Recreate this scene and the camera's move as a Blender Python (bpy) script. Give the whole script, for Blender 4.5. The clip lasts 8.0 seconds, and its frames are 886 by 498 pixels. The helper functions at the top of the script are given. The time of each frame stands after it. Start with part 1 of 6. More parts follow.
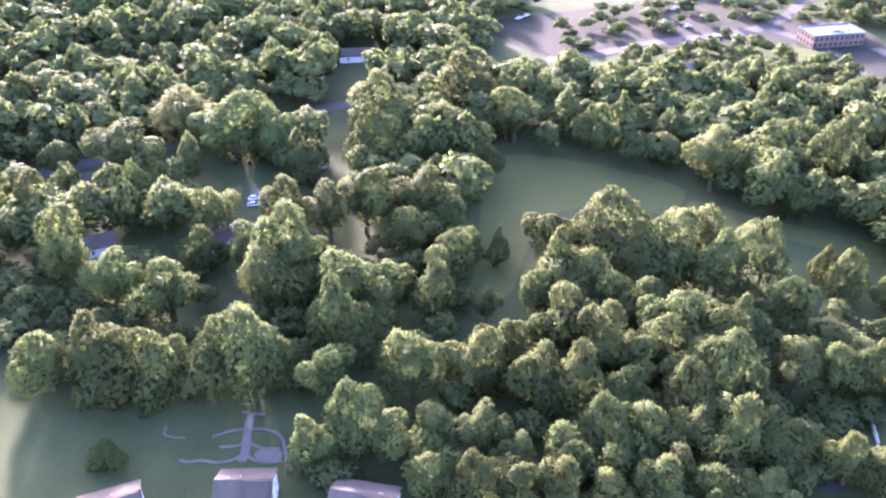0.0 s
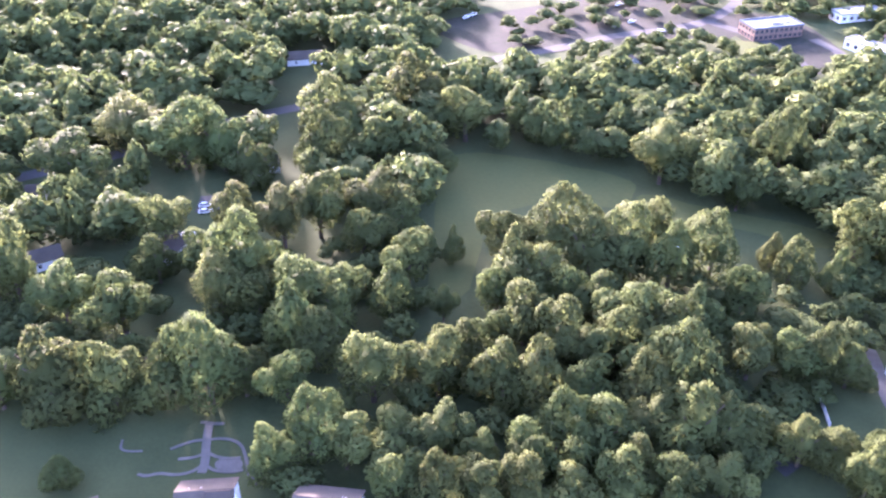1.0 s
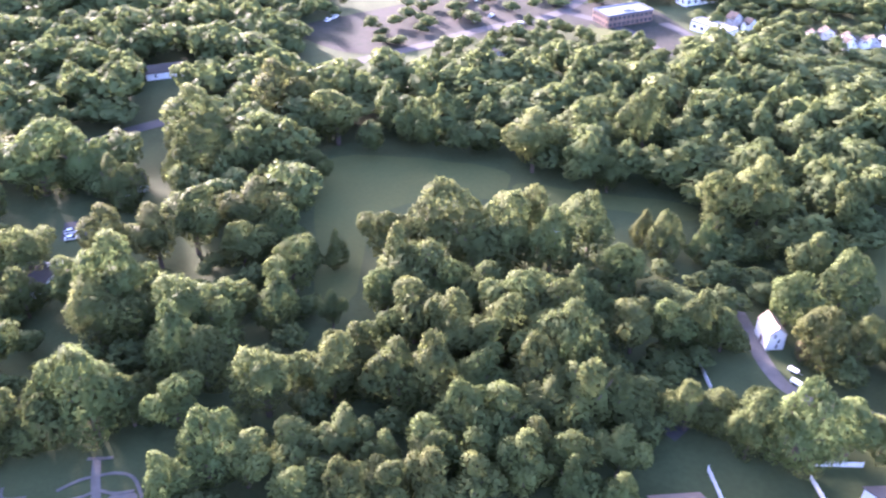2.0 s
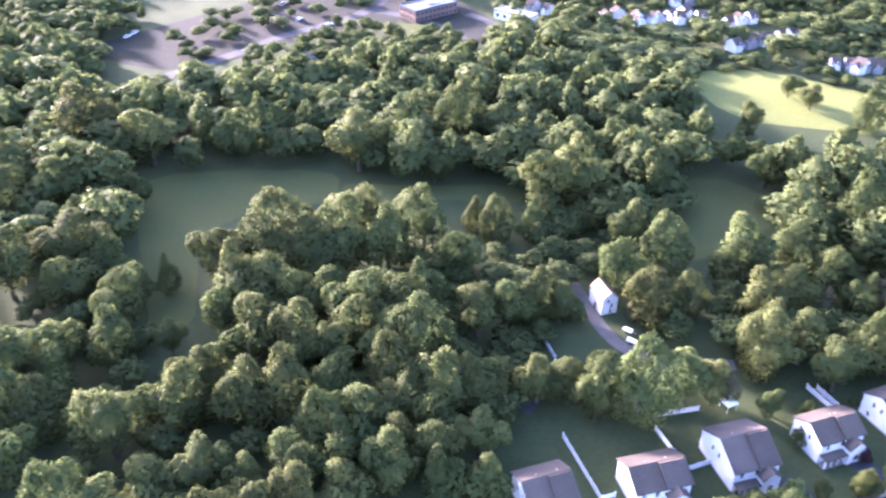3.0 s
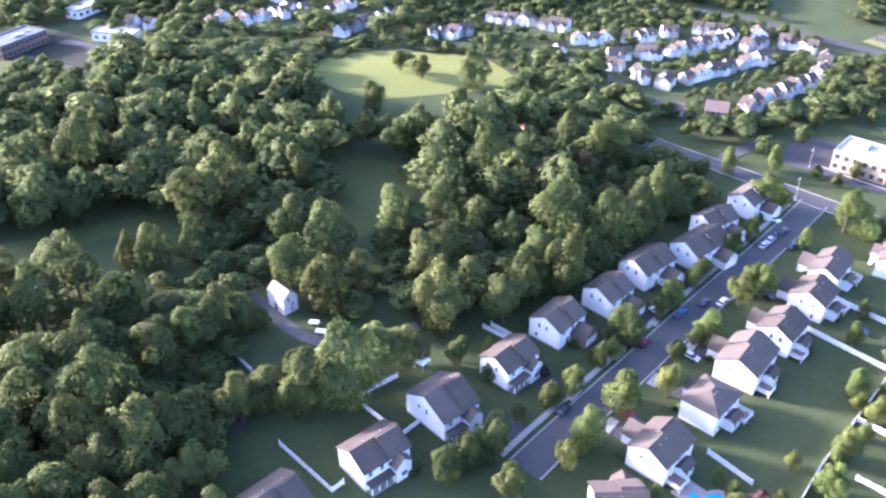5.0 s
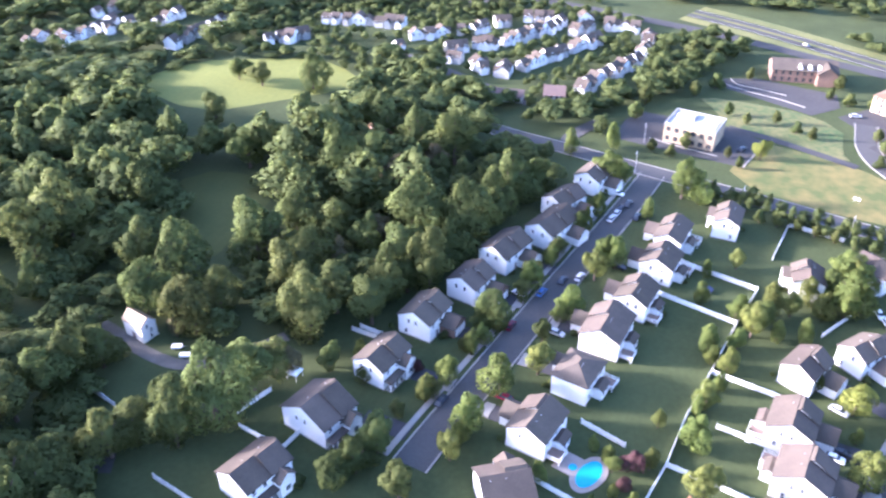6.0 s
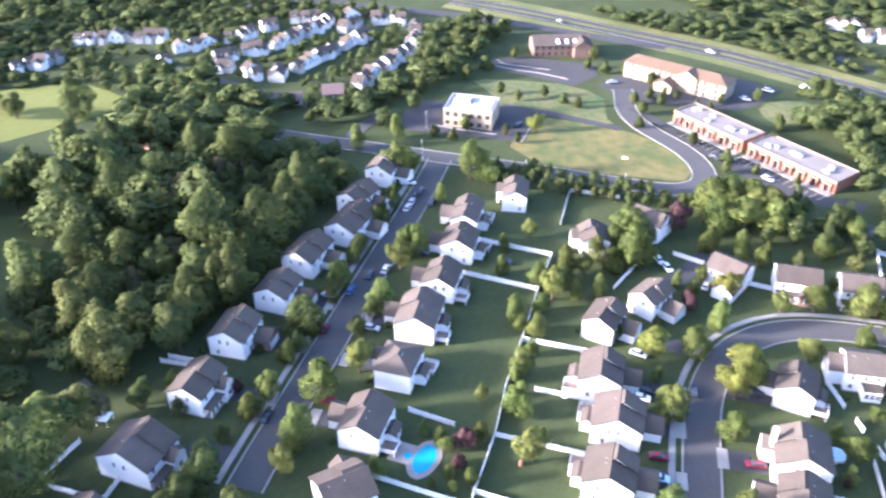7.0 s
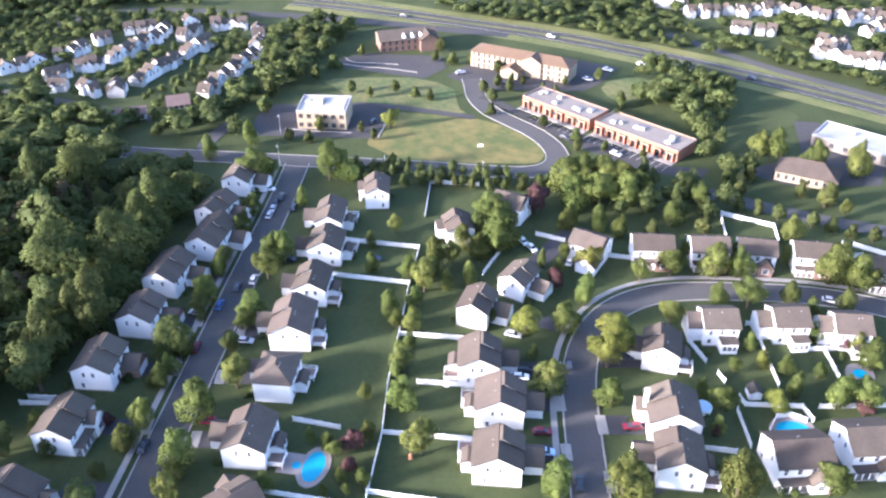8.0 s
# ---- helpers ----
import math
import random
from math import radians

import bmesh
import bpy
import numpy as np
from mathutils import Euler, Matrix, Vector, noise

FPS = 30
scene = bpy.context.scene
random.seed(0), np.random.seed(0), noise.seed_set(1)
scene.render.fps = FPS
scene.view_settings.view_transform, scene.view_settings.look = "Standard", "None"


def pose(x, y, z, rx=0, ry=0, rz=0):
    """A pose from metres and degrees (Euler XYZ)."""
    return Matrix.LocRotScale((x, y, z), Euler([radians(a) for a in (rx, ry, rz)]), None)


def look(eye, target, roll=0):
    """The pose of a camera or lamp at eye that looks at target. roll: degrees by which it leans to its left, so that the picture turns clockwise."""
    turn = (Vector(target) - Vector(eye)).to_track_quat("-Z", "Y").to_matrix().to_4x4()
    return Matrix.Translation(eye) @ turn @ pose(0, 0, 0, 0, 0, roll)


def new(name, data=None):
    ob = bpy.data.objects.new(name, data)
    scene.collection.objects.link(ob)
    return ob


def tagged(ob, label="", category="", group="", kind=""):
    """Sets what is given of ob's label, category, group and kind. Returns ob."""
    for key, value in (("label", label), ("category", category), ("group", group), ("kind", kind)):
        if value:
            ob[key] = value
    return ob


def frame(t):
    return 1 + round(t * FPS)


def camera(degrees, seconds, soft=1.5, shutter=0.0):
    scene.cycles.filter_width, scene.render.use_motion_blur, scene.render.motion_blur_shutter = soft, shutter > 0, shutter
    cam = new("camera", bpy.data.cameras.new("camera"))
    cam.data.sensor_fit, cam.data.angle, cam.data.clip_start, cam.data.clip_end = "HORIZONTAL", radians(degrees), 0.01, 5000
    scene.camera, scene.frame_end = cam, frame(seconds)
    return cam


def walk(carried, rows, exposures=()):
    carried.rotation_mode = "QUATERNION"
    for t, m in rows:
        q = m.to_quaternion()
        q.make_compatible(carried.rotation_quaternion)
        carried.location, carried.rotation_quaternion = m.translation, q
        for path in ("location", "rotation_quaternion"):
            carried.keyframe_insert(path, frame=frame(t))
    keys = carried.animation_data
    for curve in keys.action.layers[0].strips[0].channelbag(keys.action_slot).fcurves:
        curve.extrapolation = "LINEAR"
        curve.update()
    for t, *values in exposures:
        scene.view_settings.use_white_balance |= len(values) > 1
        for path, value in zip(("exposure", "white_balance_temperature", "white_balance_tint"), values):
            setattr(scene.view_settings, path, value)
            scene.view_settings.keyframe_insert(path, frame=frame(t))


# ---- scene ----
cam = camera(55.2, 8.0, soft=2.3, shutter=0.3)
# The aircraft hovers and turns on the spot, tilted down.
HOVER = 145.0
TURN = [(0.0, 0.61, 33.65), (0.5, -0.79, 33.65), (1.0, -3.01, 33.64), (2.5, -18.82, 33.62), (3.0, -25.58, 33.62), (3.5, -32.41, 33.62),
        (4.0, -39.11, 33.6), (4.5, -45.86, 33.62), (5.8, -61.2, 33.62), (6.0, -63.41, 33.65), (6.5, -70.77, 33.67), (7.0, -79.34, 33.75),
        (7.5, -87.12, 33.85), (8.0, -90.06, 33.95)]
walk(cam, [(t, pose(0, 0, HOVER, 90 - down, 0, yaw)) for t, yaw, down in TURN],
     exposures=[(0.0, 4.2, 5450, 47), (1.0, 4.2, 5450, 47), (2.5, 4.05, 5400, 45), (4.5, 3.5, 5200, 35), (6.5, 3.4, 5250, 27), (8.0, 2.95, 5400, 22)])

# ---- light ----
SUN_AZ, SUN_EL = 20.0, 15.0  # degrees left of north (+y), and above the horizon
world = bpy.data.worlds.new("sky")
scene.world = world
world.use_nodes = True
wn = world.node_tree
sky = wn.nodes.new("ShaderNodeTexSky")
sky.sky_type, sky.sun_disc = "NISHITA", False
sky.sun_elevation, sky.sun_rotation = radians(SUN_EL), radians(-SUN_AZ)
sky.dust_density, sky.air_density = 2.6, 1.0
wn.links.new(sky.outputs[0], wn.nodes["Background"].inputs[0])
wn.nodes["Background"].inputs[1].default_value = 0.11
sun = new("sun", bpy.data.lights.new("sun", "SUN"))
sun.data.energy, sun.data.angle, sun.data.color = 3.3, radians(6.0), (1.0, 0.85, 0.66)
a, e = radians(SUN_AZ), radians(SUN_EL)
sun.matrix_world = look(Vector((-math.sin(a) * math.cos(e), math.cos(a) * math.cos(e), math.sin(e))) * 300, (0, 0, 0))


# ---- materials ----
def material(name, base, dark=None, rough=0.8, coarse=0.15, fine=3.0, bump=0.0, metal=0.0, vary=0.0, island=0.0, space="Object", translucent=0.0, amount=1.0, gloss=0.5):
    """Two scales of variation between two colours, in metres; vary shifts the brightness from thing to thing."""
    m = bpy.data.materials.new(name)
    m.use_nodes = True
    t = m.node_tree
    b = t.nodes["Principled BSDF"]
    b.inputs["Roughness"].default_value, b.inputs["Metallic"].default_value = rough, metal
    b.inputs["Specular IOR Level"].default_value = gloss
    dark = dark or tuple(c * 0.75 for c in base)
    co = t.nodes.new("ShaderNodeTexCoord")
    fac = None
    for scale, weight in ((coarse, 0.6), (fine, 0.4)):
        n = t.nodes.new("ShaderNodeTexNoise")
        n.inputs["Scale"].default_value, n.inputs["Detail"].default_value = scale, 4
        t.links.new(co.outputs[space], n.inputs["Vector"])
        w = t.nodes.new("ShaderNodeMath")
        w.operation, w.inputs[1].default_value = "MULTIPLY", weight
        t.links.new(n.outputs["Fac"], w.inputs[0])
        if fac:
            s = t.nodes.new("ShaderNodeMath")
            s.operation = "ADD"
            t.links.new(fac, s.inputs[0])
            t.links.new(w.outputs[0], s.inputs[1])
            fac = s.outputs[0]
        else:
            fac = w.outputs[0]
        last = n
    r = t.nodes.new("ShaderNodeMapRange")
    r.inputs["From Min"].default_value, r.inputs["From Max"].default_value = 0.5 - 0.17 / amount, 0.5 + 0.17 / amount
    t.links.new(fac, r.inputs[0])
    mix = t.nodes.new("ShaderNodeMix")
    mix.data_type = "RGBA"
    mix.inputs["A"].default_value, mix.inputs["B"].default_value = (*dark, 1), (*base, 1)
    t.links.new(r.outputs[0], mix.inputs["Factor"])
    colour = mix.outputs["Result"]
    for source, span, where in ((vary, 0.35, "o"), (island, 0.35, "i")):
        if source:
            h = t.nodes.new("ShaderNodeHueSaturation")
            rnd = t.nodes.new("ShaderNodeObjectInfo").outputs["Random"] if where == "o" else t.nodes.new("ShaderNodeNewGeometry").outputs["Random Per Island"]
            v = t.nodes.new("ShaderNodeMapRange")
            v.inputs["To Min"].default_value, v.inputs["To Max"].default_value = 1 - source, 1 + source
            t.links.new(rnd, v.inputs[0])
            t.links.new(v.outputs[0], h.inputs["Value"])
            u = t.nodes.new("ShaderNodeMapRange")
            u.inputs["To Min"].default_value, u.inputs["To Max"].default_value = 0.5 - source * 0.07, 0.5 + source * 0.05
            turn = t.nodes.new("ShaderNodeMath")
            turn.operation, turn.inputs[1].default_value = "FRACT", 0
            scale = t.nodes.new("ShaderNodeMath")
            scale.operation, scale.inputs[1].default_value = "MULTIPLY", 7.31
            t.links.new(rnd, scale.inputs[0])
            t.links.new(scale.outputs[0], turn.inputs[0])
            t.links.new(turn.outputs[0], u.inputs[0])
            t.links.new(u.outputs[0], h.inputs["Hue"])
            t.links.new(colour, h.inputs["Color"])
            colour = h.outputs[0]
    t.links.new(colour, b.inputs["Base Color"])
    if bump:
        bp = t.nodes.new("ShaderNodeBump")
        bp.inputs["Strength"].default_value, bp.inputs["Distance"].default_value = bump, 0.1
        t.links.new(last.outputs["Fac"], bp.inputs["Height"])
        t.links.new(bp.outputs[0], b.inputs["Normal"])
    if translucent:
        tr = t.nodes.new("ShaderNodeBsdfTranslucent")
        ms = t.nodes.new("ShaderNodeMixShader")
        ms.inputs[0].default_value = translucent
        t.links.new(colour, tr.inputs[0])
        t.links.new(b.outputs[0], ms.inputs[1])
        t.links.new(tr.outputs[0], ms.inputs[2])
        t.links.new(ms.outputs[0], t.nodes["Material Output"].inputs[0])
    return m


def lined(m, axis, pitch, depth):
    """Adds the courses of siding, shingles or boards to a material as fine relief."""
    t = m.node_tree
    b = t.nodes["Principled BSDF"]
    co = t.nodes.new("ShaderNodeTexCoord")
    w = t.nodes.new("ShaderNodeTexWave")
    w.wave_profile, w.bands_direction = "SAW", axis
    w.inputs["Scale"].default_value = 6.2832 / pitch / 20
    t.links.new(co.outputs["Object"], w.inputs["Vector"])
    bp = t.nodes.new("ShaderNodeBump")
    bp.inputs["Strength"].default_value, bp.inputs["Distance"].default_value = depth, 0.03
    t.links.new(w.outputs["Fac"], bp.inputs["Height"])
    t.links.new(bp.outputs[0], b.inputs["Normal"])
    return m


GRASS = material("grass", (0.052, 0.065, 0.027), (0.033, 0.044, 0.018), 0.95, 0.06, 0.7, bump=0.6, space="Object", gloss=0.1)
LAWN = material("mown_lawn", (0.056, 0.068, 0.028), (0.04, 0.051, 0.021), 0.95, 0.08, 1.2, bump=0.4, gloss=0.1)
MEADOW = material("meadow_grass", (0.074, 0.082, 0.028), (0.052, 0.063, 0.022), 0.95, 0.03, 0.6, bump=0.5, gloss=0.1)
ROUGH = material("rough_field", (0.13, 0.122, 0.055), (0.055, 0.085, 0.034), 0.95, 0.05, 0.45, bump=0.6, amount=1.7, gloss=0.1)
KERB = material("kerb_concrete", (0.27, 0.255, 0.235), (0.19, 0.18, 0.17), 0.85, 0.3, 2.5)
HAYFIELD = material("dry_hayfield", (0.145, 0.155, 0.044), (0.1, 0.115, 0.035), 0.95, 0.02, 0.5, bump=0.5, gloss=0.1)
STRAW = material("straw_field", (0.15, 0.125, 0.05), (0.075, 0.09, 0.033), 0.95, 0.05, 0.22, bump=0.6, amount=1.9, gloss=0.1)
ASPHALT = material("asphalt", (0.074, 0.072, 0.071), (0.054, 0.053, 0.054), 0.9, 0.05, 1.2, bump=0.2, gloss=0.2)
DRIVE = material("driveway_asphalt", (0.05, 0.05, 0.056), (0.035, 0.035, 0.04), 0.85, 0.2, 2.0, gloss=0.2)
LOT = material("parking_asphalt", (0.058, 0.056, 0.057), (0.04, 0.039, 0.041), 0.9, 0.05, 0.8, gloss=0.2)
CONCRETE = material("concrete", (0.24, 0.228, 0.215), (0.17, 0.163, 0.155), 0.85, 0.2, 2.5)
SCRUB = material("dry_scrub_ground", (0.036, 0.034, 0.029), (0.017, 0.022, 0.014), 0.95, 0.03, 0.4, amount=1.5, gloss=0.1)
PAINT = material("road_paint", (0.5, 0.49, 0.45), None, 0.7, 0.5, 4)
SIDING = lined(material("white_vinyl_siding", (0.74, 0.74, 0.745), (0.66, 0.66, 0.675), 0.55, 0.3, 2.0, vary=0.06), "Z", 0.2, 0.15)
# White siding of the far houses, with the grey of shade in its colour.
SIDING_SHADE = lined(material("shade_grey_siding", (0.4, 0.405, 0.41), (0.3, 0.305, 0.315), 0.6, 0.3, 2.0, vary=0.35), "Z", 0.2, 0.15)
TRIM = material("white_trim", (0.85, 0.85, 0.86), (0.78, 0.78, 0.79), 0.5, 0.4, 3)
SHINGLE = lined(material("asphalt_shingles", (0.094, 0.078, 0.066), (0.064, 0.055, 0.048), 0.9, 0.25, 2.5, vary=0.15, gloss=0.03), "Z", 0.15, 0.12)
BRICK = lined(material("red_brick", (0.29, 0.135, 0.08), (0.2, 0.095, 0.06), 0.85, 0.5, 5, vary=0.15), "Z", 0.08, 0.15)
BRICK_DULL = lined(material("dull_brick", (0.2, 0.125, 0.095), (0.14, 0.09, 0.07), 0.85, 0.5, 5), "Z", 0.08, 0.15)
BRONZE = material("bronze_frame", (0.07, 0.05, 0.04), None, 0.5, 1, 5)
CREAM = material("cream_render", (0.29, 0.235, 0.165), (0.23, 0.185, 0.13), 0.85, 0.3, 2)
TAN = material("tan_stone", (0.33, 0.265, 0.185), (0.26, 0.205, 0.145), 0.85, 0.3, 2)
GLASS = material("window_glass", (0.045, 0.055, 0.07), (0.03, 0.035, 0.045), 0.15, 0.3, 1, gloss=0.3)
TILE_ROOF = lined(material("brown_roof", (0.12, 0.075, 0.045), (0.085, 0.055, 0.035), 0.85, 0.2, 2), "Z", 0.2, 0.12)
FLAT_ROOF = material("pale_flat_roof", (0.19, 0.165, 0.145), (0.14, 0.122, 0.105), 0.8, 0.08, 1)
WHITE_ROOF = material("white_membrane_roof", (0.31, 0.305, 0.3), (0.24, 0.235, 0.235), 0.6, 0.06, 1)
STEEL = material("galvanised_steel", (0.5, 0.5, 0.52), None, 0.45, 1, 8, metal=0.7)
BARK = material("bark", (0.11, 0.08, 0.06), (0.06, 0.045, 0.035), 0.95, 0.8, 6, bump=0.8)
VINYL = material("white_vinyl_fence", (0.74, 0.74, 0.75), (0.64, 0.64, 0.65), 0.5, 0.3, 2)
DECKING = lined(material("weathered_decking", (0.24, 0.165, 0.135), (0.16, 0.11, 0.09), 0.85, 0.4, 3), "X", 0.14, 0.5)
WATER = material("pool_water", (0.018, 0.29, 0.43), (0.014, 0.24, 0.37), 0.08, 0.2, 2, bump=0.15)
PATIO = material("patio_pavers", (0.28, 0.235, 0.215), (0.2, 0.17, 0.155), 0.85, 0.6, 3)
GRAVEL = material("pale_gravel", (0.13, 0.118, 0.105), (0.085, 0.078, 0.07), 0.95, 0.3, 3, gloss=0.1)
LEAF = material("green_leaves", (0.118, 0.142, 0.047), (0.076, 0.098, 0.036), 0.75, 0.25, 0.9, vary=0.25, island=0.07, translucent=0.5, gloss=0.1)
LEAF_GARDEN = material("garden_leaves", (0.15, 0.182, 0.05), (0.092, 0.12, 0.038), 0.75, 0.25, 0.9, vary=0.28, island=0.13, translucent=0.5, gloss=0.1)
LEAF_LIME = material("lime_leaves", (0.19, 0.21, 0.05), (0.12, 0.14, 0.035), 0.75, 0.3, 1.5, vary=0.15, island=0.12, translucent=0.5, gloss=0.1)
LEAF_RUSSET = material("russet_leaves", (0.14, 0.125, 0.065), (0.09, 0.082, 0.045), 0.75, 0.25, 0.9, vary=0.2, island=0.15, translucent=0.3, gloss=0.1)
LEAF_PLUM = material("plum_leaves", (0.1, 0.05, 0.05), (0.05, 0.028, 0.03), 0.75, 0.3, 1.5, vary=0.2, island=0.12, translucent=0.2, gloss=0.1)
LEAF_WOOD = material("woodland_leaves", (0.115, 0.142, 0.05), (0.074, 0.098, 0.038), 0.75, 0.09, 0.35, island=0.07, translucent=0.5, amount=1.1, gloss=0.1)
DULL_VERGE = material("dry_verge_grass", (0.15, 0.145, 0.06), (0.085, 0.1, 0.04), 0.95, 0.04, 0.5, bump=0.5, gloss=0.1, amount=1.4)
BLUE_ROOF = material("blue_grey_roof", (0.1, 0.12, 0.15), (0.07, 0.085, 0.11), 0.7, 0.1, 1, gloss=0.2)
RUBBER = material("tyre_rubber", (0.02, 0.02, 0.02), None, 0.9, 2, 10)
CAR_PAINT = {k: material("car_paint_" + k, c, tuple(x * 0.9 for x in c), 0.25, 0.3, 2) for k, c in
             (("silverblue", (0.45, 0.6, 0.75)), ("red", (0.15, 0.014, 0.03)), ("white", (0.8, 0.8, 0.8)), ("black", (0.02, 0.02, 0.025)),
              ("silver", (0.5, 0.5, 0.53)), ("dark", (0.04, 0.045, 0.06)), ("blue", (0.06, 0.12, 0.3)))}


# ---- building blocks ----
def link(name, bm, mat, parent=None, label=""):
    me = bpy.data.meshes.new(name)
    bm.to_mesh(me)
    bm.free()
    me.materials.append(mat)
    ob = new(name, me)
    if parent:
        ob.parent = parent
    return tagged(ob, label)


def part(name, bm, mat, parent, label=""):
    return link(name, bm, mat, parent, label)


def share(name, me, parent, m):
    """A part on a mesh that its like share."""
    ob = new(name, me)
    ob.parent = parent
    ob.matrix_local = m
    return ob


def empty(name, m):
    ob = new(name)
    ob.matrix_world = m
    return ob


def box(bm, x0, x1, y0, y1, z0, z1, m=None):
    v = [bm.verts.new((x, y, z)) for z in (z0, z1) for x, y in ((x0, y0), (x1, y0), (x1, y1), (x0, y1))]
    for f in ((3, 2, 1, 0), (4, 5, 6, 7), (0, 1, 5, 4), (1, 2, 6, 5), (2, 3, 7, 6), (3, 0, 4, 7)):
        bm.faces.new([v[i] for i in f])
    if m:
        bmesh.ops.transform(bm, matrix=m, verts=v)
    return v


def boxes(*rows):
    bm = bmesh.new()
    for r in rows:
        box(bm, *r)
    return bm


def mesh_of(name, bm, mat):
    me = bpy.data.meshes.new(name)
    bm.to_mesh(me)
    bm.free()
    me.materials.append(mat)
    return me


def gabled(bm, x0, x1, yc, w, eave, ridge, base=0.0):
    """A solid with a gable at each end, ridge along x."""
    ring = [(-w / 2, base), (w / 2, base), (w / 2, eave), (0, ridge), (-w / 2, eave)]
    near, far = ([bm.verts.new((x, yc + y, z)) for y, z in ring] for x in (x0, x1))
    bm.faces.new(near[::-1])
    bm.faces.new(far)
    for i in range(5):
        j = (i + 1) % 5
        bm.faces.new((near[i], near[j], far[j], far[i]))


def gable_roof(bm, x0, x1, yc, w, eave, ridge, over=0.45, thick=0.22):
    """Two slopes with thickness that stand proud of the walls."""
    drop = over * (ridge - eave) / (w / 2)
    for s in (-1, 1):
        ring = [(0, ridge + 0.03), (0, ridge + thick), (s * (w / 2 + over), eave - drop + thick), (s * (w / 2 + over), eave - drop + 0.03)]
        near, far = ([bm.verts.new((x, yc + y, z)) for y, z in ring] for x in (x0 - over, x1 + over))
        faces = [near, far[::-1]] + [[near[(i + 1) % 4], near[i], far[i], far[(i + 1) % 4]] for i in range(4)]
        for f in faces:
            bm.faces.new(f if s > 0 else f[::-1])


def hip_roof(bm, x0, x1, yc, w, eave, ridge, over=0.45):
    xa, xb, ya, yb = x0 - over, x1 + over, yc - w / 2 - over, yc + w / 2 + over
    run = min((xb - xa) / 2 - 0.3, (yb - ya) / 2)
    b = [bm.verts.new((x, y, eave)) for x, y in ((xa, ya), (xb, ya), (xb, yb), (xa, yb))]
    t = [bm.verts.new((x, y, eave + 0.2)) for x, y in ((xa, ya), (xb, ya), (xb, yb), (xa, yb))]
    p, q = bm.verts.new((xa + run, yc, ridge)), bm.verts.new((xb - run, yc, ridge))
    bm.faces.new(b[::-1])
    for i in range(4):
        bm.faces.new((b[i], b[(i + 1) % 4], t[(i + 1) % 4], t[i]))
    for f in ((t[0], t[1], q, p), (t[1], t[2], q), (t[2], t[3], p, q), (t[3], t[0], p)):
        bm.faces.new(f)


def turned(f):
    """Blocks that are made along x, turned to run along y."""
    bm = bmesh.new()
    f(bm)
    bmesh.ops.rotate(bm, cent=(0, 0, 0), matrix=Matrix.Rotation(radians(90), 3, "Z"), verts=bm.verts)
    return bm


WINDOW = mesh_of("window", boxes((-0.62, 0.62, 0, 0.07, -0.85, -0.7), (-0.62, 0.62, 0, 0.07, 0.7, 0.85), (-0.62, -0.5, 0, 0.07, -0.7, 0.7),
                                 (0.5, 0.62, 0, 0.07, -0.7, 0.7), (-0.5, 0.5, 0, 0.06, -0.04, 0.04)), TRIM)
PANE = mesh_of("pane", boxes((-0.5, 0.5, 0.01, 0.035, -0.7, 0.7)), GLASS)


WINDOW_DARK = mesh_of("window", boxes((-0.68, 0.68, 0, 0.07, -0.95, -0.8), (-0.68, 0.68, 0, 0.07, 0.8, 0.95), (-0.68, -0.5, 0, 0.07, -0.8, 0.8),
                                      (0.5, 0.68, 0, 0.07, -0.8, 0.8), (-0.04, 0.04, 0, 0.06, -0.8, 0.8)), BRONZE)


def window(parent, x, y, z, face, wide=1.0, frame_mesh=None):
    """face: degrees of the outward way, 90 is +y."""
    w = share("window", frame_mesh or WINDOW, parent, pose(x, y, z, 0, 0, face - 90) @ Matrix.Diagonal((wide, 1, 1, 1)))
    share("pane", PANE, w, Matrix())


def ribbon(name, line, width, z, mat, depth=0.0, shift=0.0, round_by=3):
    """A band along a line on the ground, smoothed, with depth below its top."""
    p = np.array(line, float)
    for _ in range(round_by):
        q = np.empty((2 * len(p) - 2, 2))
        q[0::2], q[1::2] = 0.75 * p[:-1] + 0.25 * p[1:], 0.25 * p[:-1] + 0.75 * p[1:]
        p = np.vstack([p[:1], q, p[-1:]])
    d = np.gradient(p, axis=0)
    n = np.stack([-d[:, 1], d[:, 0]], 1) / np.linalg.norm(d, axis=1)[:, None]
    bm = bmesh.new()
    rows = []
    for c, k in zip(p, n):
        l, r = c + k * (shift + width / 2), c + k * (shift - width / 2)
        rows.append([bm.verts.new((*l, z)), bm.verts.new((*r, z)), bm.verts.new((*r, z - depth - 0.001)), bm.verts.new((*l, z - depth - 0.001))])
    for u, v in zip(rows, rows[1:]):
        bm.faces.new((u[1], v[1], v[0], u[0]))
        if depth:
            bm.faces.new((u[2], v[2], v[1], u[1]))
            bm.faces.new((u[0], v[0], v[3], u[3]))
    if depth:
        bm.faces.new(rows[0])
        bm.faces.new(rows[-1][::-1])
    return link(name, bm, mat)


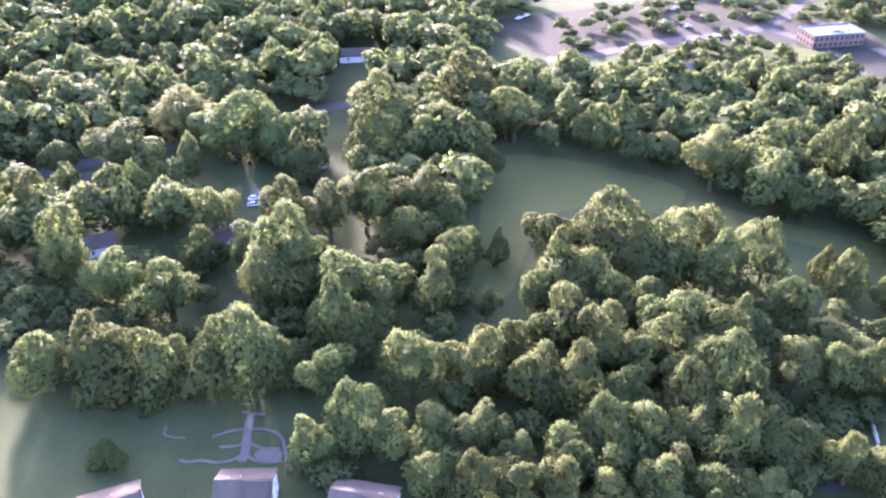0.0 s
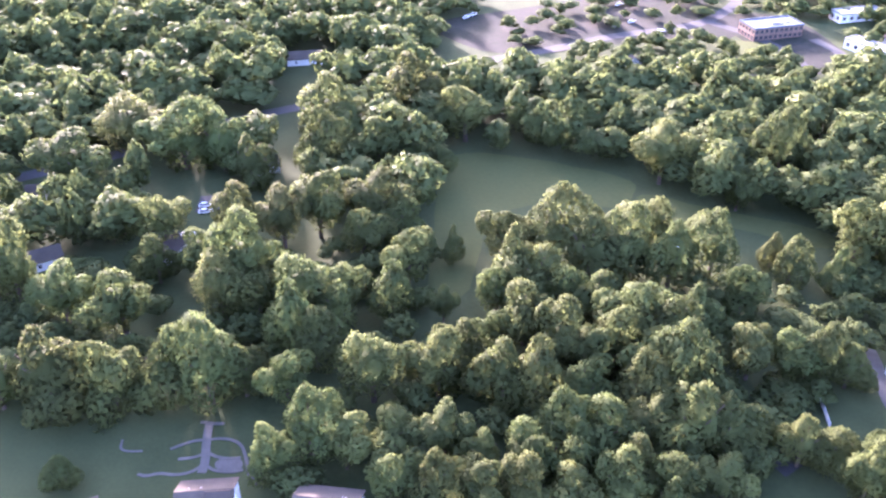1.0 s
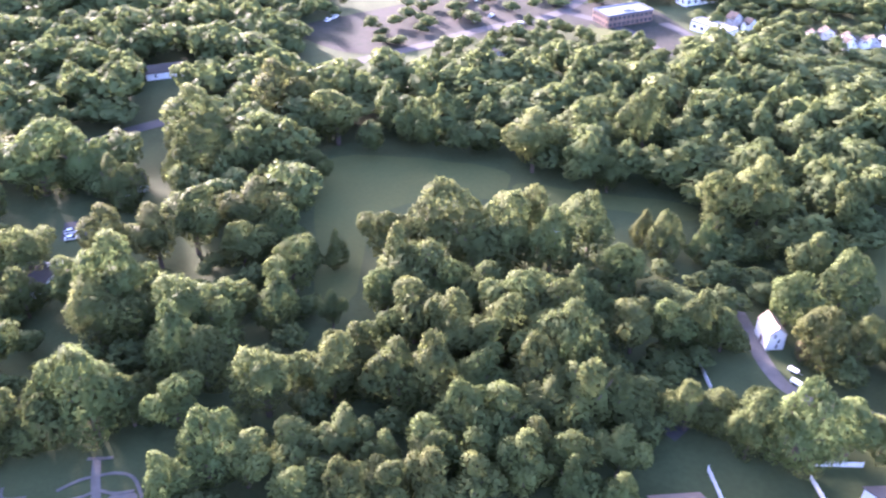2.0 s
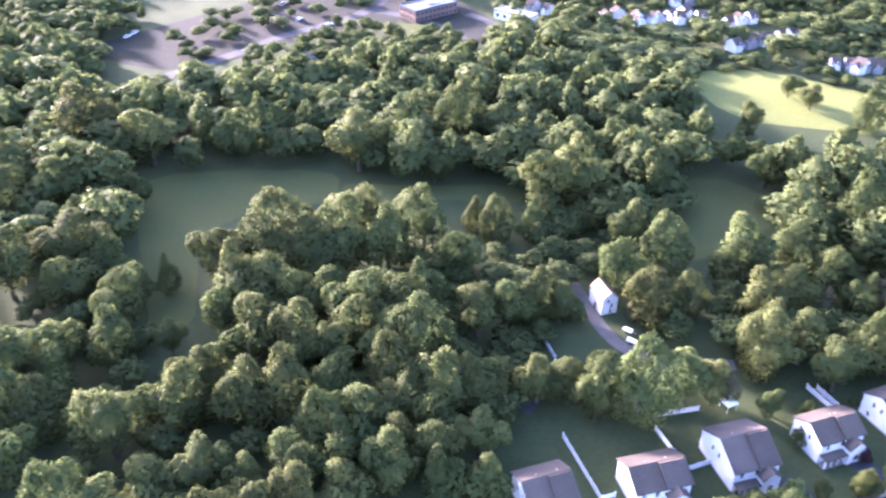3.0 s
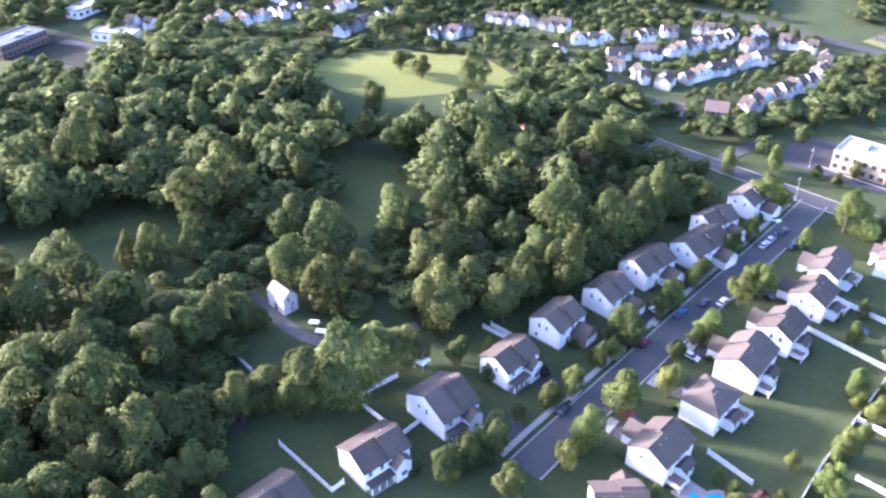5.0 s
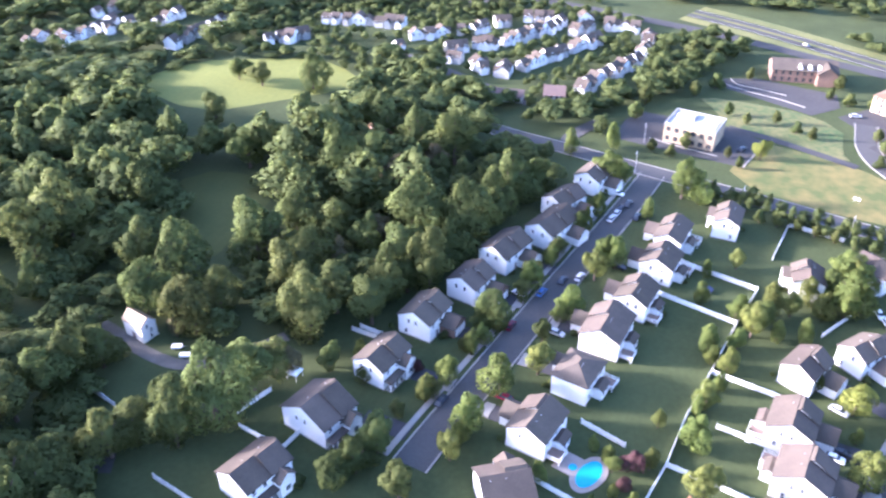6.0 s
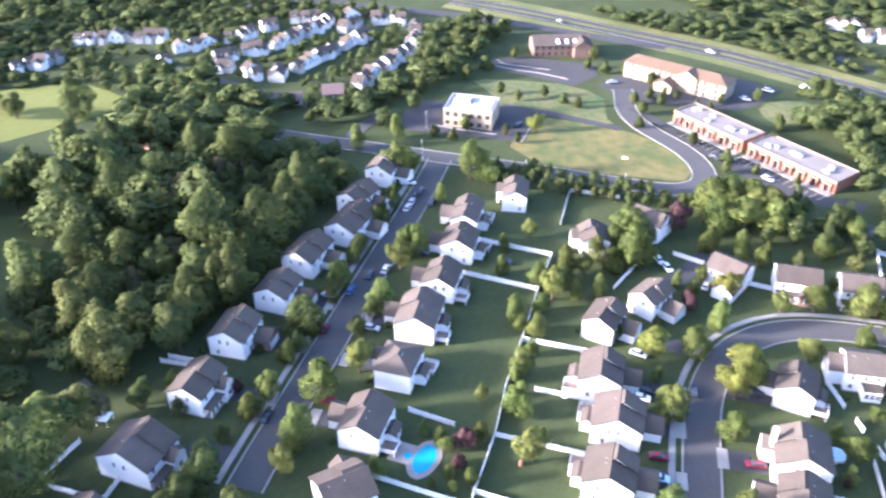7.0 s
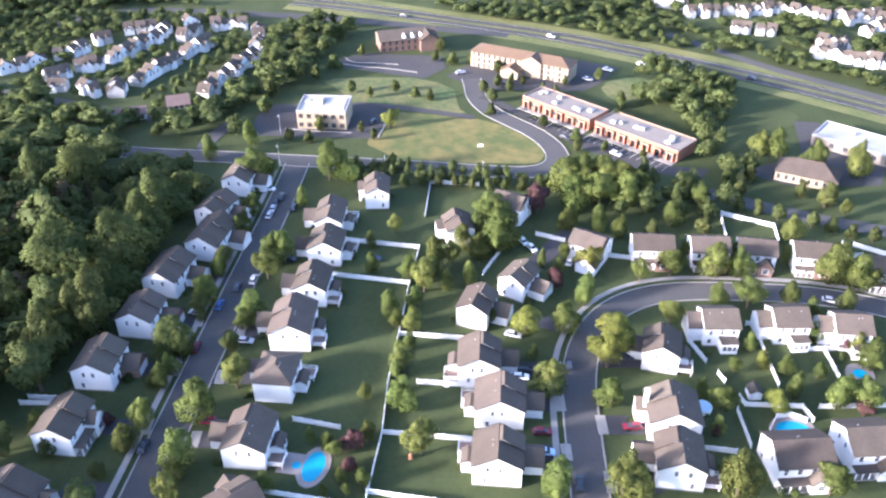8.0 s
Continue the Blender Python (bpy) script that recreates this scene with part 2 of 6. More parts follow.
def sheet(name, outline, z, mat, wobble=0.0, seed=1, rounds=2):
    """A level patch of ground with a rounded, slightly uneven edge."""
    p = np.array(outline, float)
    for _ in range(rounds):
        q = np.empty((2 * len(p), 2))
        nxt = np.roll(p, -1, 0)
        q[0::2], q[1::2] = 0.75 * p + 0.25 * nxt, 0.25 * p + 0.75 * nxt
        p = q
    if wobble:
        rng = np.random.default_rng(seed)
        p = p + rng.normal(0, wobble, p.shape)
    bm = bmesh.new()
    f = bm.faces.new([bm.verts.new((x, y, z)) for x, y in p])
    bmesh.ops.recalc_face_normals(bm, faces=[f])
    if f.normal.z < 0:
        f.normal_flip()
    bmesh.ops.triangulate(bm, faces=[f])
    return link(name, bm, mat)


def setting(ob, label, category):
    return tagged(ob, label, category, kind="structure")


# ---- plan, in metres ----
HOUSES_NORTH = [
    (252.2, 68.6, -8.4, 10.5, 9, -1, 'wing'), (232.5, 72.1, -20.1, 11.7, 9, -1, 'wing'), (216.3, 70.0, -12.8, 15.5, 10.0, -1, 'wing'),
    (197.5, 78.0, -11.5, 13.4, 10, -1, 'wing'), (178.2, 80.2, -8, 10.5, 9.6, -1, 'brick'), (158.9, 84.9, -4.3, 11.4, 9.8, -1, 'brick'),
    (138.1, 86.2, -6.5, 11.6, 9.2, -1, 'porch'), (115.6, 90.0, -9.8, 10.8, 13.4, -1, 'porch'), (94.1, 92.3, -11.5, 12.3, 9.8, -1, 'porch'),
    (71.1, 99.1, -7.5, 10.5, 10.5, -1, 'wing'),
]
HOUSES_YARD = [
    (-42.3, 118.4, 2.1, 11.3, 10.5, -1, 'plain'), (-17.5, 115.0, -10.5, 12.9, 10.5, -1, 'plain'), (-68.6, 113.2, 22.6, 12, 10.5, -1, 'plain'),
]
HOUSES_SOUTH = [
    (113.6, 42.5, -50.4, 10.5, 10.5, 1, 'plain'), (133.9, 43.0, -6.0, 11.6, 9.6, 1, 'deck'), (154.6, 40.2, -5.9, 10.0, 9.2, 1, 'hip'),
    (174.5, 39.2, -1.5, 13.6, 10.5, 1, 'deck'), (192.0, 36.2, -4.9, 11, 9.0, 1, 'deck'), (211.4, 34.5, -4.2, 10.5, 9.6, 1, 'deck'),
    (227.6, 35.0, -2.5, 13.0, 8.2, 1, 'deck'), (244.2, 21.5, 2, 10.8, 7.6, 1, 'plain'), (221.2, -5.0, 10, 9.0, 8.4, 1, 'plain'),
    (234.6, -22.3, -118.9, 10.5, 9, -1, 'plain'),
]
HOUSES_CRESCENT_WEST = [
    (128.2, -12.1, -5, 9.6, 10.6, -1, 'deck'), (145.2, -13.5, -4, 10.0, 11.2, -1, 'deck2'), (160.2, -9.2, -3, 10.5, 10, -1, 'deck'),
    (181.8, -9.4, -20, 10.0, 8.4, -1, 'wing'), (194.1, -21.6, -33.1, 9.2, 8, -1, 'wing'), (211.1, -44.3, -120.6, 10.5, 9, -1, 'wing'),
]
HOUSES_CRESCENT_FAR = [
    (210.3, -62.5, -93.1, 11.6, 9, -1, 'entry'), (209.2, -79, -91.7, 10.7, 9, -1, 'entry'), (207.8, -92.8, -100.3, 10.5, 9, -1, 'entry'),
    (206.2, -108.5, -97.7, 10.5, 9, -1, 'entry'), (198.2, -127, -99, 10.5, 9, -1, 'entry'),
]
HOUSES_CRESCENT_IN = [
    (164.2, -55.6, -14.4, 9.4, 8.8, 1, 'deck'), (141.4, -53.2, -4.4, 10.8, 11.6, 1, 'chimney'), (127.5, -51.6, -7.1, 10.5, 10, 1, 'deck'),
    (174.5, -72.5, -90.1, 8.8, 9.5, 1, 'sun'), (175.1, -91, -88.5, 8.8, 9.5, 1, 'sun'), (172.2, -106.3, -95.3, 8.8, 9.5, 1, 'sun'),
    (128.6, -77.5, -86.2, 12.3, 10.5, -1, 'entry'), (132.2, -93.9, -85.7, 10.5, 10.5, -1, 'entry'),
]
STREET_ONE = [
    (113.3, 65.1), (123.4, 64.5), (146.7, 62.5), (177.1, 60), (205.2, 57.4), (242, 54), (263.7, 52.5), (270.5, 52.2),
]
STREET_TWO = [
    (109.1, -30.5), (120.2, -31.7), (133.3, -32.3), (147.6, -33), (159.6, -34.3), (171.6, -37.7), (182.8, -44.6), (190.5, -54.5), (193.9, -67.3),
    (193.4, -86.5), (191.8, -105.2), (186, -123.2), (176.2, -138.9),
]
CROSS_ROAD = [
    (282.9, 131), (278.4, 112.8), (276.6, 89.5), (272.6, 53.8), (269.1, 16.8), (264.9, -13.5), (263.2, -29.4), (266.5, -38.7), (273.8, -42.6),
    (284.6, -41.3), (296, -35.4), (306.1, -26.2), (316.2, -18.2), (329, -14), (340.8, -13.5), (348.3, -12.7),
]
SIDE_ROAD = [
    (249.3, -89.7), (240.7, -104.3), (231.9, -121.7), (225.1, -140.2), (217.1, -159.7),
]
HIGHWAY = [
    (456.2, 80.4), (444.7, 42.7), (423.2, -5.1), (400.2, -59.9), (362.4, -119), (340.7, -149.7), (316, -179.7), (290.5, -207.8),
]
HIGHWAY_RAMP = [
    (421.7, 195.9), (443, 162.1), (435.6, 106.9), (427.6, 53), (411.5, 0.7), (403.4, -32.6),
]
TRAFFIC_LANE = [
    (404.9, -110.5), (364.4, -142.5), (345, -163.4), (321.5, -189.5),
]
FAR_ROAD = [
    (39.6, 373.6), (79.2, 389.2), (107.5, 405.1), (140.7, 411.6), (162.5, 425.3), (182.1, 447.6), (202.3, 477.5),
]
FAR_ROAD_EAST = [
    (158.7, 422.8), (174.8, 401.5), (184.4, 375.4), (182.9, 352.2), (196.5, 353.5), (209.4, 370.4), (203, 393.6),
]
FIELD_DRIVE = [
    (322.3, 35.9), (318.9, 19), (314, 2.9), (308.7, -12.5),
]
HOTEL_DRIVE = [
    (329, -15.9), (324.4, -22.7), (316.1, -28), (309.2, -34.3),
]
ESTATE_ROAD = [
    (336.3, 202.1), (333.3, 186.4), (329.2, 170.5), (319.1, 145.7), (312, 125.1), (308.3, 113.9),
]
ESTATE_SPUR = [
    (278.4, 87.4), (286.1, 88.8), (295.2, 86.3), (305.7, 82),
]
HALL_KERB = [
    (365.3, 45.2), (361.9, 36.2), (359.9, 23.4), (355.3, 11.1),
]
HALL_KERB_UPPER = [
    (372.9, 44.4), (367.3, 41.3), (366.7, 31.5), (364.6, 19.8),
]
OFFICE_KERB = [
    (315.1, 20.7), (302.1, 22.4), (290.8, 24.4),
]
OFFICE_KERB_FRONT = [
    (299.1, 60.9), (296.6, 48.5), (295.1, 34.9),
]
LANE = [
    (120.7, 169.3), (119.1, 157), (115.8, 143.6), (116.5, 130.7), (128.7, 121.5), (138.3, 115.8),
]
OLD_ROAD = [
    (-187.5, 255.8), (-151.2, 261.3), (-133.5, 272.2), (-108.5, 284.3), (-65.1, 316.1), (-34.2, 329.6),
]
FENCES_A = [
    (0, 219.7, 29.9, 218.4, 24), (0, 218.4, 24, 215.3, 7), (1, 201.1, 31.8, 196.9, 9.4), (2, 215.3, 7, 196.9, 9.4), (2, 196.9, 9.4, 174.3, 11.5),
    (2, 174.3, 11.5, 154.7, 13.5), (2, 154.7, 13.5, 138.7, 13.9), (2, 138.7, 13.9, 119.7, 16.2), (3, 255.9, 4, 254, -12.7),
    (4, 255.9, 4, 233.7, 5.6), (5, 174.1, 11.2, 172.2, -6.1), (6, 155.5, 6.3, 154.3, -8.2), (7, 138.7, 13.9, 136.4, -7.4),
    (8, 121.5, 16.3, 118.5, -0.8), (9, 214.6, -18.2, 201.6, -11.9), (10, 142.9, 35.1, 140.1, 23.7), (11, 122.3, 42.2, 120, 30.4),
    (11, 120, 30.4, 118, 19.4),
]
FENCES_B = [
    (12, 171.9, -64.6, 163, -67.2), (13, 158.8, -69, 155.5, -70), (14, 177.8, -84, 167.4, -83.3), (14, 167.4, -83.3, 154.2, -82.8),
    (15, 178.2, -81.8, 178.7, -85.8), (16, 170.7, -94.4, 167.8, -94.9), (16, 167.8, -94.9, 167.8, -101.5), (17, 167.8, -99, 157.1, -98.8),
    (18, 150.3, -71.9, 147.6, -72.7), (18, 147.6, -72.7, 146.8, -86), (18, 146.8, -86, 142.2, -87), (19, 146.8, -90, 147.2, -106.4),
    (20, 145.9, -70.2, 134.3, -70), (21, 133.9, -58.4, 132.6, -66.3), (22, 234.3, -90.3, 221.5, -88.5), (23, 235, -90.5, 227.4, -105.5),
    (23, 227.4, -105.5, 218.3, -103.9), (24, 222.9, -29.3, 219, -38),
]
FENCES_C = [
    (25, 210.9, -49.8, 209.4, -56.9), (26, 217.6, -123.2, 210, -121.2), (26, 210, -121.2, 210.8, -126.5), (27, 216.7, -126.3, 211.4, -134.1),
    (28, 85.1, 113.5, 82.6, 94.5), (28, 82.6, 94.5, 85.9, 94.1), (29, 105.8, 106.3, 104.7, 95.9), (30, 104.9, 93.1, 111.4, 92.5),
    (31, 108.6, 109.7, 119.2, 107), (32, 148.3, 101.5, 148.1, 92), (33, 99.4, 146.2, 97.9, 137.3), (34, 150.3, 100.2, 149.7, 91.1),
    (35, 137.4, -74.6, 143.5, -78.7), (35, 143.5, -78.7, 144.2, -82.4), (35, 144.2, -82.4, 142.2, -85.4),
]
FENCES = FENCES_A + FENCES_B + FENCES_C
TREES_GROVE_A = [
    (-97.7, 153.9, 7.5, 19.7), (-85.2, 153.5, 10.9, 25), (-69.4, 151.8, 7.8, 20.4), (-57.8, 154.8, 7.8, 20.3), (-47.7, 152.9, 9.6, 24.5),
    (-39.8, 155.3, 6.3, 16.8), (-29.1, 150.8, 7.5, 19.5), (-8.8, 151.7, 8.7, 22.4), (6.8, 152.8, 7.4, 19.5), (22.3, 150.1, 8.4, 21.6),
    (14.1, 163, 6.4, 17), (-22.4, 135.3, 7, 18.5), (-14.3, 130.8, 6.3, 16.8), (-3.5, 133.1, 6.3, 16.8), (7.4, 132.2, 6.3, 16.8),
    (15.6, 127.7, 5.6, 15.2), (32.7, 132, 7, 18.4), (43, 129.9, 7.6, 19.9), (54.3, 131.3, 7.1, 18.8), (62.5, 129.7, 9.6, 24.6),
    (69.5, 129.9, 7.3, 19.1), (85.5, 126.1, 6.1, 16.4),
]
TREES_GROVE_B = [
    (91.9, 123.7, 5.5, 14.9), (36.4, 124.5, 6.2, 16.6), (47.3, 121.5, 6.8, 18.1), (24.5, 123.3, 6.1, 16.4), (-29.7, 128.2, 5.7, 15.3),
    (-91.4, 184.8, 8.2, 21.3), (-75.2, 180.5, 8.7, 22.4), (-71.5, 204, 6.8, 18.1), (-89.2, 229.5, 6.2, 16.5), (-72.8, 221.7, 8.1, 21.1),
    (-50.3, 222.6, 7.5, 19.7), (-108.4, 196.5, 9.6, 24.5), (-130.6, 225.2, 7.9, 20.5), (-59.3, 206.9, 6.8, 18), (-45.5, 196.3, 10.4, 25),
    (-49.8, 185.5, 9.3, 23.9), (-37.1, 220.7, 8.7, 22.4), (-26.5, 226.1, 9.7, 24.7), (-7.8, 226.1, 9.6, 24.6), (-0.2, 218.8, 7.7, 20.2),
    (-12.6, 214.4, 7.6, 19.9), (-27.2, 181.8, 9.8, 24.9),
]
TREES_GROVE_C = [
    (-17.7, 187.3, 7, 18.4), (-30, 171.5, 8, 20.9), (-18.5, 178, 7.5, 19.5), (-4.1, 185.6, 6.2, 16.5), (-39.9, 184.8, 7, 18.4),
    (-23.3, 164.4, 6.4, 17.1), (0.6, 200.3, 8, 20.9), (29.4, 192.4, 10.1, 25), (30.1, 210.8, 7.6, 19.8), (44.6, 206.6, 10, 25),
    (52.2, 195.8, 10.5, 25), (62.8, 197.5, 9, 23.2), (73.4, 208.9, 9.5, 24.2), (74.4, 192.9, 8.2, 21.3), (36.1, 184.7, 9.2, 23.6),
    (24.4, 184.2, 6.9, 18.2), (30, 171, 8.7, 22.5), (41.3, 179.5, 8.3, 21.6), (50.6, 174.6, 8.3, 21.4), (57.4, 168.2, 9.5, 24.4),
    (65.8, 162.3, 8.8, 22.6), (73.7, 169, 7.6, 19.9),
]
TREES_GROVE_D = [
    (64.4, 147.9, 9, 23.1), (58.3, 153.6, 8.4, 21.8), (88.1, 197.5, 8.5, 21.9), (36.6, 158.3, 8.4, 21.6), (22.8, 167, 6.5, 17.3),
    (44, 153.8, 7.6, 19.9), (51.8, 159.5, 7.8, 20.4), (53.3, 142.3, 7.4, 19.4), (30, 148.5, 7.4, 19.4), (39.4, 142.8, 7.3, 19.2),
    (89.8, 177.6, 6.8, 18.1), (107.8, 202, 4.1, 11.5), (109.9, 193.1, 5.7, 15.4), (84, 154.7, 6.7, 17.7), (93.8, 153.9, 6.8, 17.9),
    (102.2, 153.8, 6.1, 16.4), (88.8, 254.6, 8.6, 25), (109.5, 235.6, 5.9, 15.9), (130.7, 256.2, 10.6, 25), (13.9, 210.8, 3.6, 13.7),
    (9.7, 181.2, 3.8, 12.8), (-111.3, 257.3, 12.5, 25),
]
TREES_GROVE_E = [
    (-98.1, 285.1, 14.4, 25), (-77.8, 275, 13.7, 25), (-63.6, 272.5, 10.4, 25), (-52.4, 260.4, 8, 20.8), (-28.2, 268.4, 9.1, 23.3),
    (-8.7, 268.3, 9, 23.3), (-25.8, 291.9, 10.8, 25), (5.6, 310.9, 12.5, 25), (23.9, 291.2, 10.8, 25), (14, 260, 5.9, 16), (143.7, 197.8, 10.2, 25),
    (132.7, 201.1, 8.8, 22.6), (122.5, 191.4, 5.4, 14.6), (142, 187.9, 5.1, 13.9), (167.8, 190, 6.3, 19.7), (143.6, 168.5, 6.5, 21.8),
    (129.3, 156.2, 7.3, 19.2), (144.9, 156.5, 7.6, 19.8), (128.4, 138.2, 6.6, 17.5), (139.7, 138.6, 4.8, 13.4), (107.3, 150.3, 5.4, 14.7),
    (164.9, 144.5, 7.7, 20.2),
]
TREES_GROVE_F = [
    (154.7, 125.7, 6.5, 17.2), (180.8, 141.3, 7.1, 18.8), (200.6, 147.9, 5.7, 15.5), (182.3, 128.3, 7, 18.4), (165, 127.1, 6.7, 17.6),
    (184.3, 116.9, 5.6, 15.2), (195.5, 108, 9.5, 24.4), (178.6, 102.5, 6.6, 17.5), (152.9, 109.4, 7, 18.4), (140, 109.3, 7.1, 18.6),
    (166.3, 100.7, 7.1, 18.7), (173.5, 91.1, 7.2, 18.8), (153.1, 98.2, 6.1, 16.3), (200.5, 93.5, 7.8, 20.3), (215.1, 90.8, 8.1, 21.1),
    (229.2, 89.3, 8.4, 21.8), (239.7, 85.4, 5.8, 15.7), (244.3, 132.4, 8.3, 21.5), (246, 118.4, 9.2, 23.5), (222.6, 138.3, 7.9, 20.6),
    (212, 146.8, 8.8, 22.6), (213.7, 162.3, 7.1, 18.6),
]
TREES_GROVE_G = [
    (211, 183.4, 7.3, 19.2),
]
TREES_GROVE_EDGE = [
    (-75.7, 130.1, 4.3, 9),
    (-4.6, 121.4, 6.4, 15.5), (4.6, 119.6, 6, 14.8), (13.7, 117.5, 6.3, 15.3), (22.7, 116.4, 6, 14.7), (32.7, 115.7, 6.3, 15.4),
    (43, 116.1, 6.4, 15.6), (54.5, 117.4, 6.9, 16.5), (64.5, 116, 6.3, 15.4), (51.6, 110.1, 6.7, 16.1), (61.5, 106.5, 5.5, 13.7),
    (25.6, 128.7, 6.9, 16.6),
]
TREES_GROVE = TREES_GROVE_A + TREES_GROVE_B + TREES_GROVE_C + TREES_GROVE_D + TREES_GROVE_E + TREES_GROVE_F + TREES_GROVE_G + TREES_GROVE_EDGE
TREES_MEADOW_A = [
    (94.8, 115.2, 6.5, 18.9), (104.9, 112.1, 7.8, 22.3), (117.4, 110.7, 6, 17.6), (124.5, 108.6, 4.7, 14.3), (150.1, 117.5, 6.1, 17.8),
    (235.3, 218.1, 5.4, 12.9), (275.4, 238.2, 4.7, 11.4), (274.1, 224.7, 5, 12.1), (279.7, 202, 6.6, 15.3), (133.5, 98.5, 2.7, 8.9),
]
TREES_MEADOW = TREES_MEADOW_A
TREES_BANK_A = [
    (206.2, 95.3, 7.6, 17.6), (190.3, 93.1, 6.5, 15.3), (178.9, 97, 6.4, 15.1), (170.2, 96.6, 5.5, 13.1), (216, 125.8, 7.4, 17.2),
    (101, 77.5, 4.1, 10.4), (106.4, 75, 4.4, 11), (113.5, 73.5, 4.5, 11.1), (166.8, 54.2, 3.1, 8.1), (104.5, 62.9, 4.1, 10.3),
]
TREES_BANK = TREES_BANK_A
TREES_GARDEN_A = [
    (180.5, 51.9, 3.7, 10.6), (142.8, 56.2, 5, 13.9), (127.7, 57.5, 4.7, 13.1), (154.2, 50.5, 4, 11.3), (208.5, 50.5, 4, 11.5),
    (199.6, 50.6, 4.1, 11.6), (208.1, 47, 4.2, 11.9), (186.5, 65.7, 3.9, 11.1), (118.8, 57.9, 3.2, 9.4), (136.1, 17, 2.2, 7.1),
    (149.6, 18.7, 1.8, 6.2), (183, 14.2, 3, 8.9), (175.3, 7.9, 3.2, 9.4), (160.9, 10, 3, 9), (148.2, 9.5, 3.4, 9.9), (132.6, 4.7, 4.1, 11.7),
    (193.5, 5.2, 4.3, 12.1), (205.5, 2.1, 4, 11.4), (197.1, -7.6, 2.8, 8.5), (216, 22, 2, 6.5), (203.4, 20.2, 2.2, 7.1), (122.4, 38.2, 2.1, 6.8),
]
TREES_GARDEN_B = [
    (152.2, -26.8, 3.9, 11.3), (119.8, -24.1, 4.1, 11.7), (175, -32, 4, 11.4), (186.9, -39.4, 3.8, 10.8), (147.2, -40.2, 3.4, 9.8),
    (120.5, -38.5, 4.8, 13.3), (144.9, -65.5, 3.6, 10.4), (138.3, -63.5, 1.9, 6.3), (120.4, -62.6, 4.8, 13.3), (150.2, -84.9, 2.6, 8.1),
    (146.7, -93.9, 3.6, 10.4), (146.4, -99.7, 3.9, 11), (160.1, -107.7, 3.4, 9.9), (187.1, -75.9, 2.7, 8.3), (185.7, -84.3, 4.2, 11.8),
    (186, -95.5, 3.3, 9.7), (183.3, -110.1, 3, 8.9), (179.8, -99.7, 2.6, 8.1), (178.8, -61.4, 3.2, 9.5), (198, -56.9, 3.1, 9.2),
    (200.5, -66.3, 4, 11.5), (200.2, -79.3, 4.6, 12.9),
]
TREES_GARDEN_C = [
    (200.1, -85.6, 3.8, 10.9), (196.8, -111, 5.2, 14.2), (194.9, -117.2, 4.3, 12.1), (193.4, -121.7, 3.1, 9.1), (216.5, -20, 5.3, 14.5),
    (213.5, -16.4, 5.9, 16), (229.2, -15.5, 4.8, 13.4), (250.5, -42.2, 6, 14), (251.5, -48, 6.4, 14.6), (251.4, -54.5, 6.2, 14),
    (249.5, -61.1, 6.4, 13.8), (239.6, -43.5, 6, 13.4), (240.6, -51.8, 6.2, 13.8), (239.6, -60.9, 5.8, 12.9), (245.8, -66, 4, 11.4),
    (226.5, -40.3, 3.1, 9.2), (225.7, -49, 3.4, 10), (222.4, -55.6, 2.7, 8.3), (229, -72.7, 3.5, 10.1), (238.5, -83.9, 3.9, 11.2),
    (219.2, -107.7, 3.4, 9.8), (256.4, 64, 5.2, 14.4),
]
TREES_GARDEN_D = [
    (258.4, 39.1, 6, 16.2), (240.3, 45.8, 2.5, 7.8), (121.1, -82.7, 3.7, 10.6), (273.9, 83.8, 3.5, 10.3), (285.1, 71.7, 3.7, 10.6),
    (224.1, 14.6, 2.7, 8.3), (240.2, -127, 3.2, 9.5), (234.1, -130.4, 2.5, 7.7), (265.2, -132.2, 4.2, 11.9), (261.2, -144.1, 4.9, 13.6),
    (275.9, -121.8, 4.4, 12.2), (276.8, -116.2, 3.6, 10.4), (227.4, -17.3, 3.4, 10), (258.4, 59.5, 3.8, 10.8), (257.3, 33.4, 4.1, 11.7),
    (139.2, 93.6, 2, 6.6), (198.7, 10.1, 3.1, 9.3), (186.7, 7.4, 2.4, 7.5), (198.1, 2.9, 3.4, 10), (207.2, -2.9, 3.2, 9.5), (195.1, -1.2, 2.2, 7),
    (210.8, -10.5, 2.9, 8.8),
]
TREES_GARDEN_E = [
    (215.6, -6.4, 3.3, 9.7), (220.9, -11.7, 3.4, 9.9), (177.4, 12.5, 2, 6.7), (168.2, 8.8, 2, 6.5), (157.5, 11.6, 1.9, 6.3), (131.8, 24.2, 1.7, 5.8),
    (124.4, 22.2, 1.4, 5.1), (134.6, 25.8, 1.5, 5.3), (123.5, 17.3, 1.9, 6.2), (136, 30.2, 1.4, 5), (120.4, 25.5, 1.2, 4.5), (120.7, 20.5, 1.2, 4.5),
    (220.6, 62.6, 3, 9), (236.3, 61.2, 2.8, 8.6), (225.9, 62.1, 2.7, 8.4), (165.9, 67.5, 2.8, 8.5), (153.5, 68.6, 2.7, 8.1), (142.3, 69.5, 2.8, 8.5),
    (133, 71.5, 2.7, 8.2), (158.6, 68.2, 2.2, 7), (125.5, 57.7, 2.1, 6.9), (176.6, 53.4, 2.3, 7.3),
]
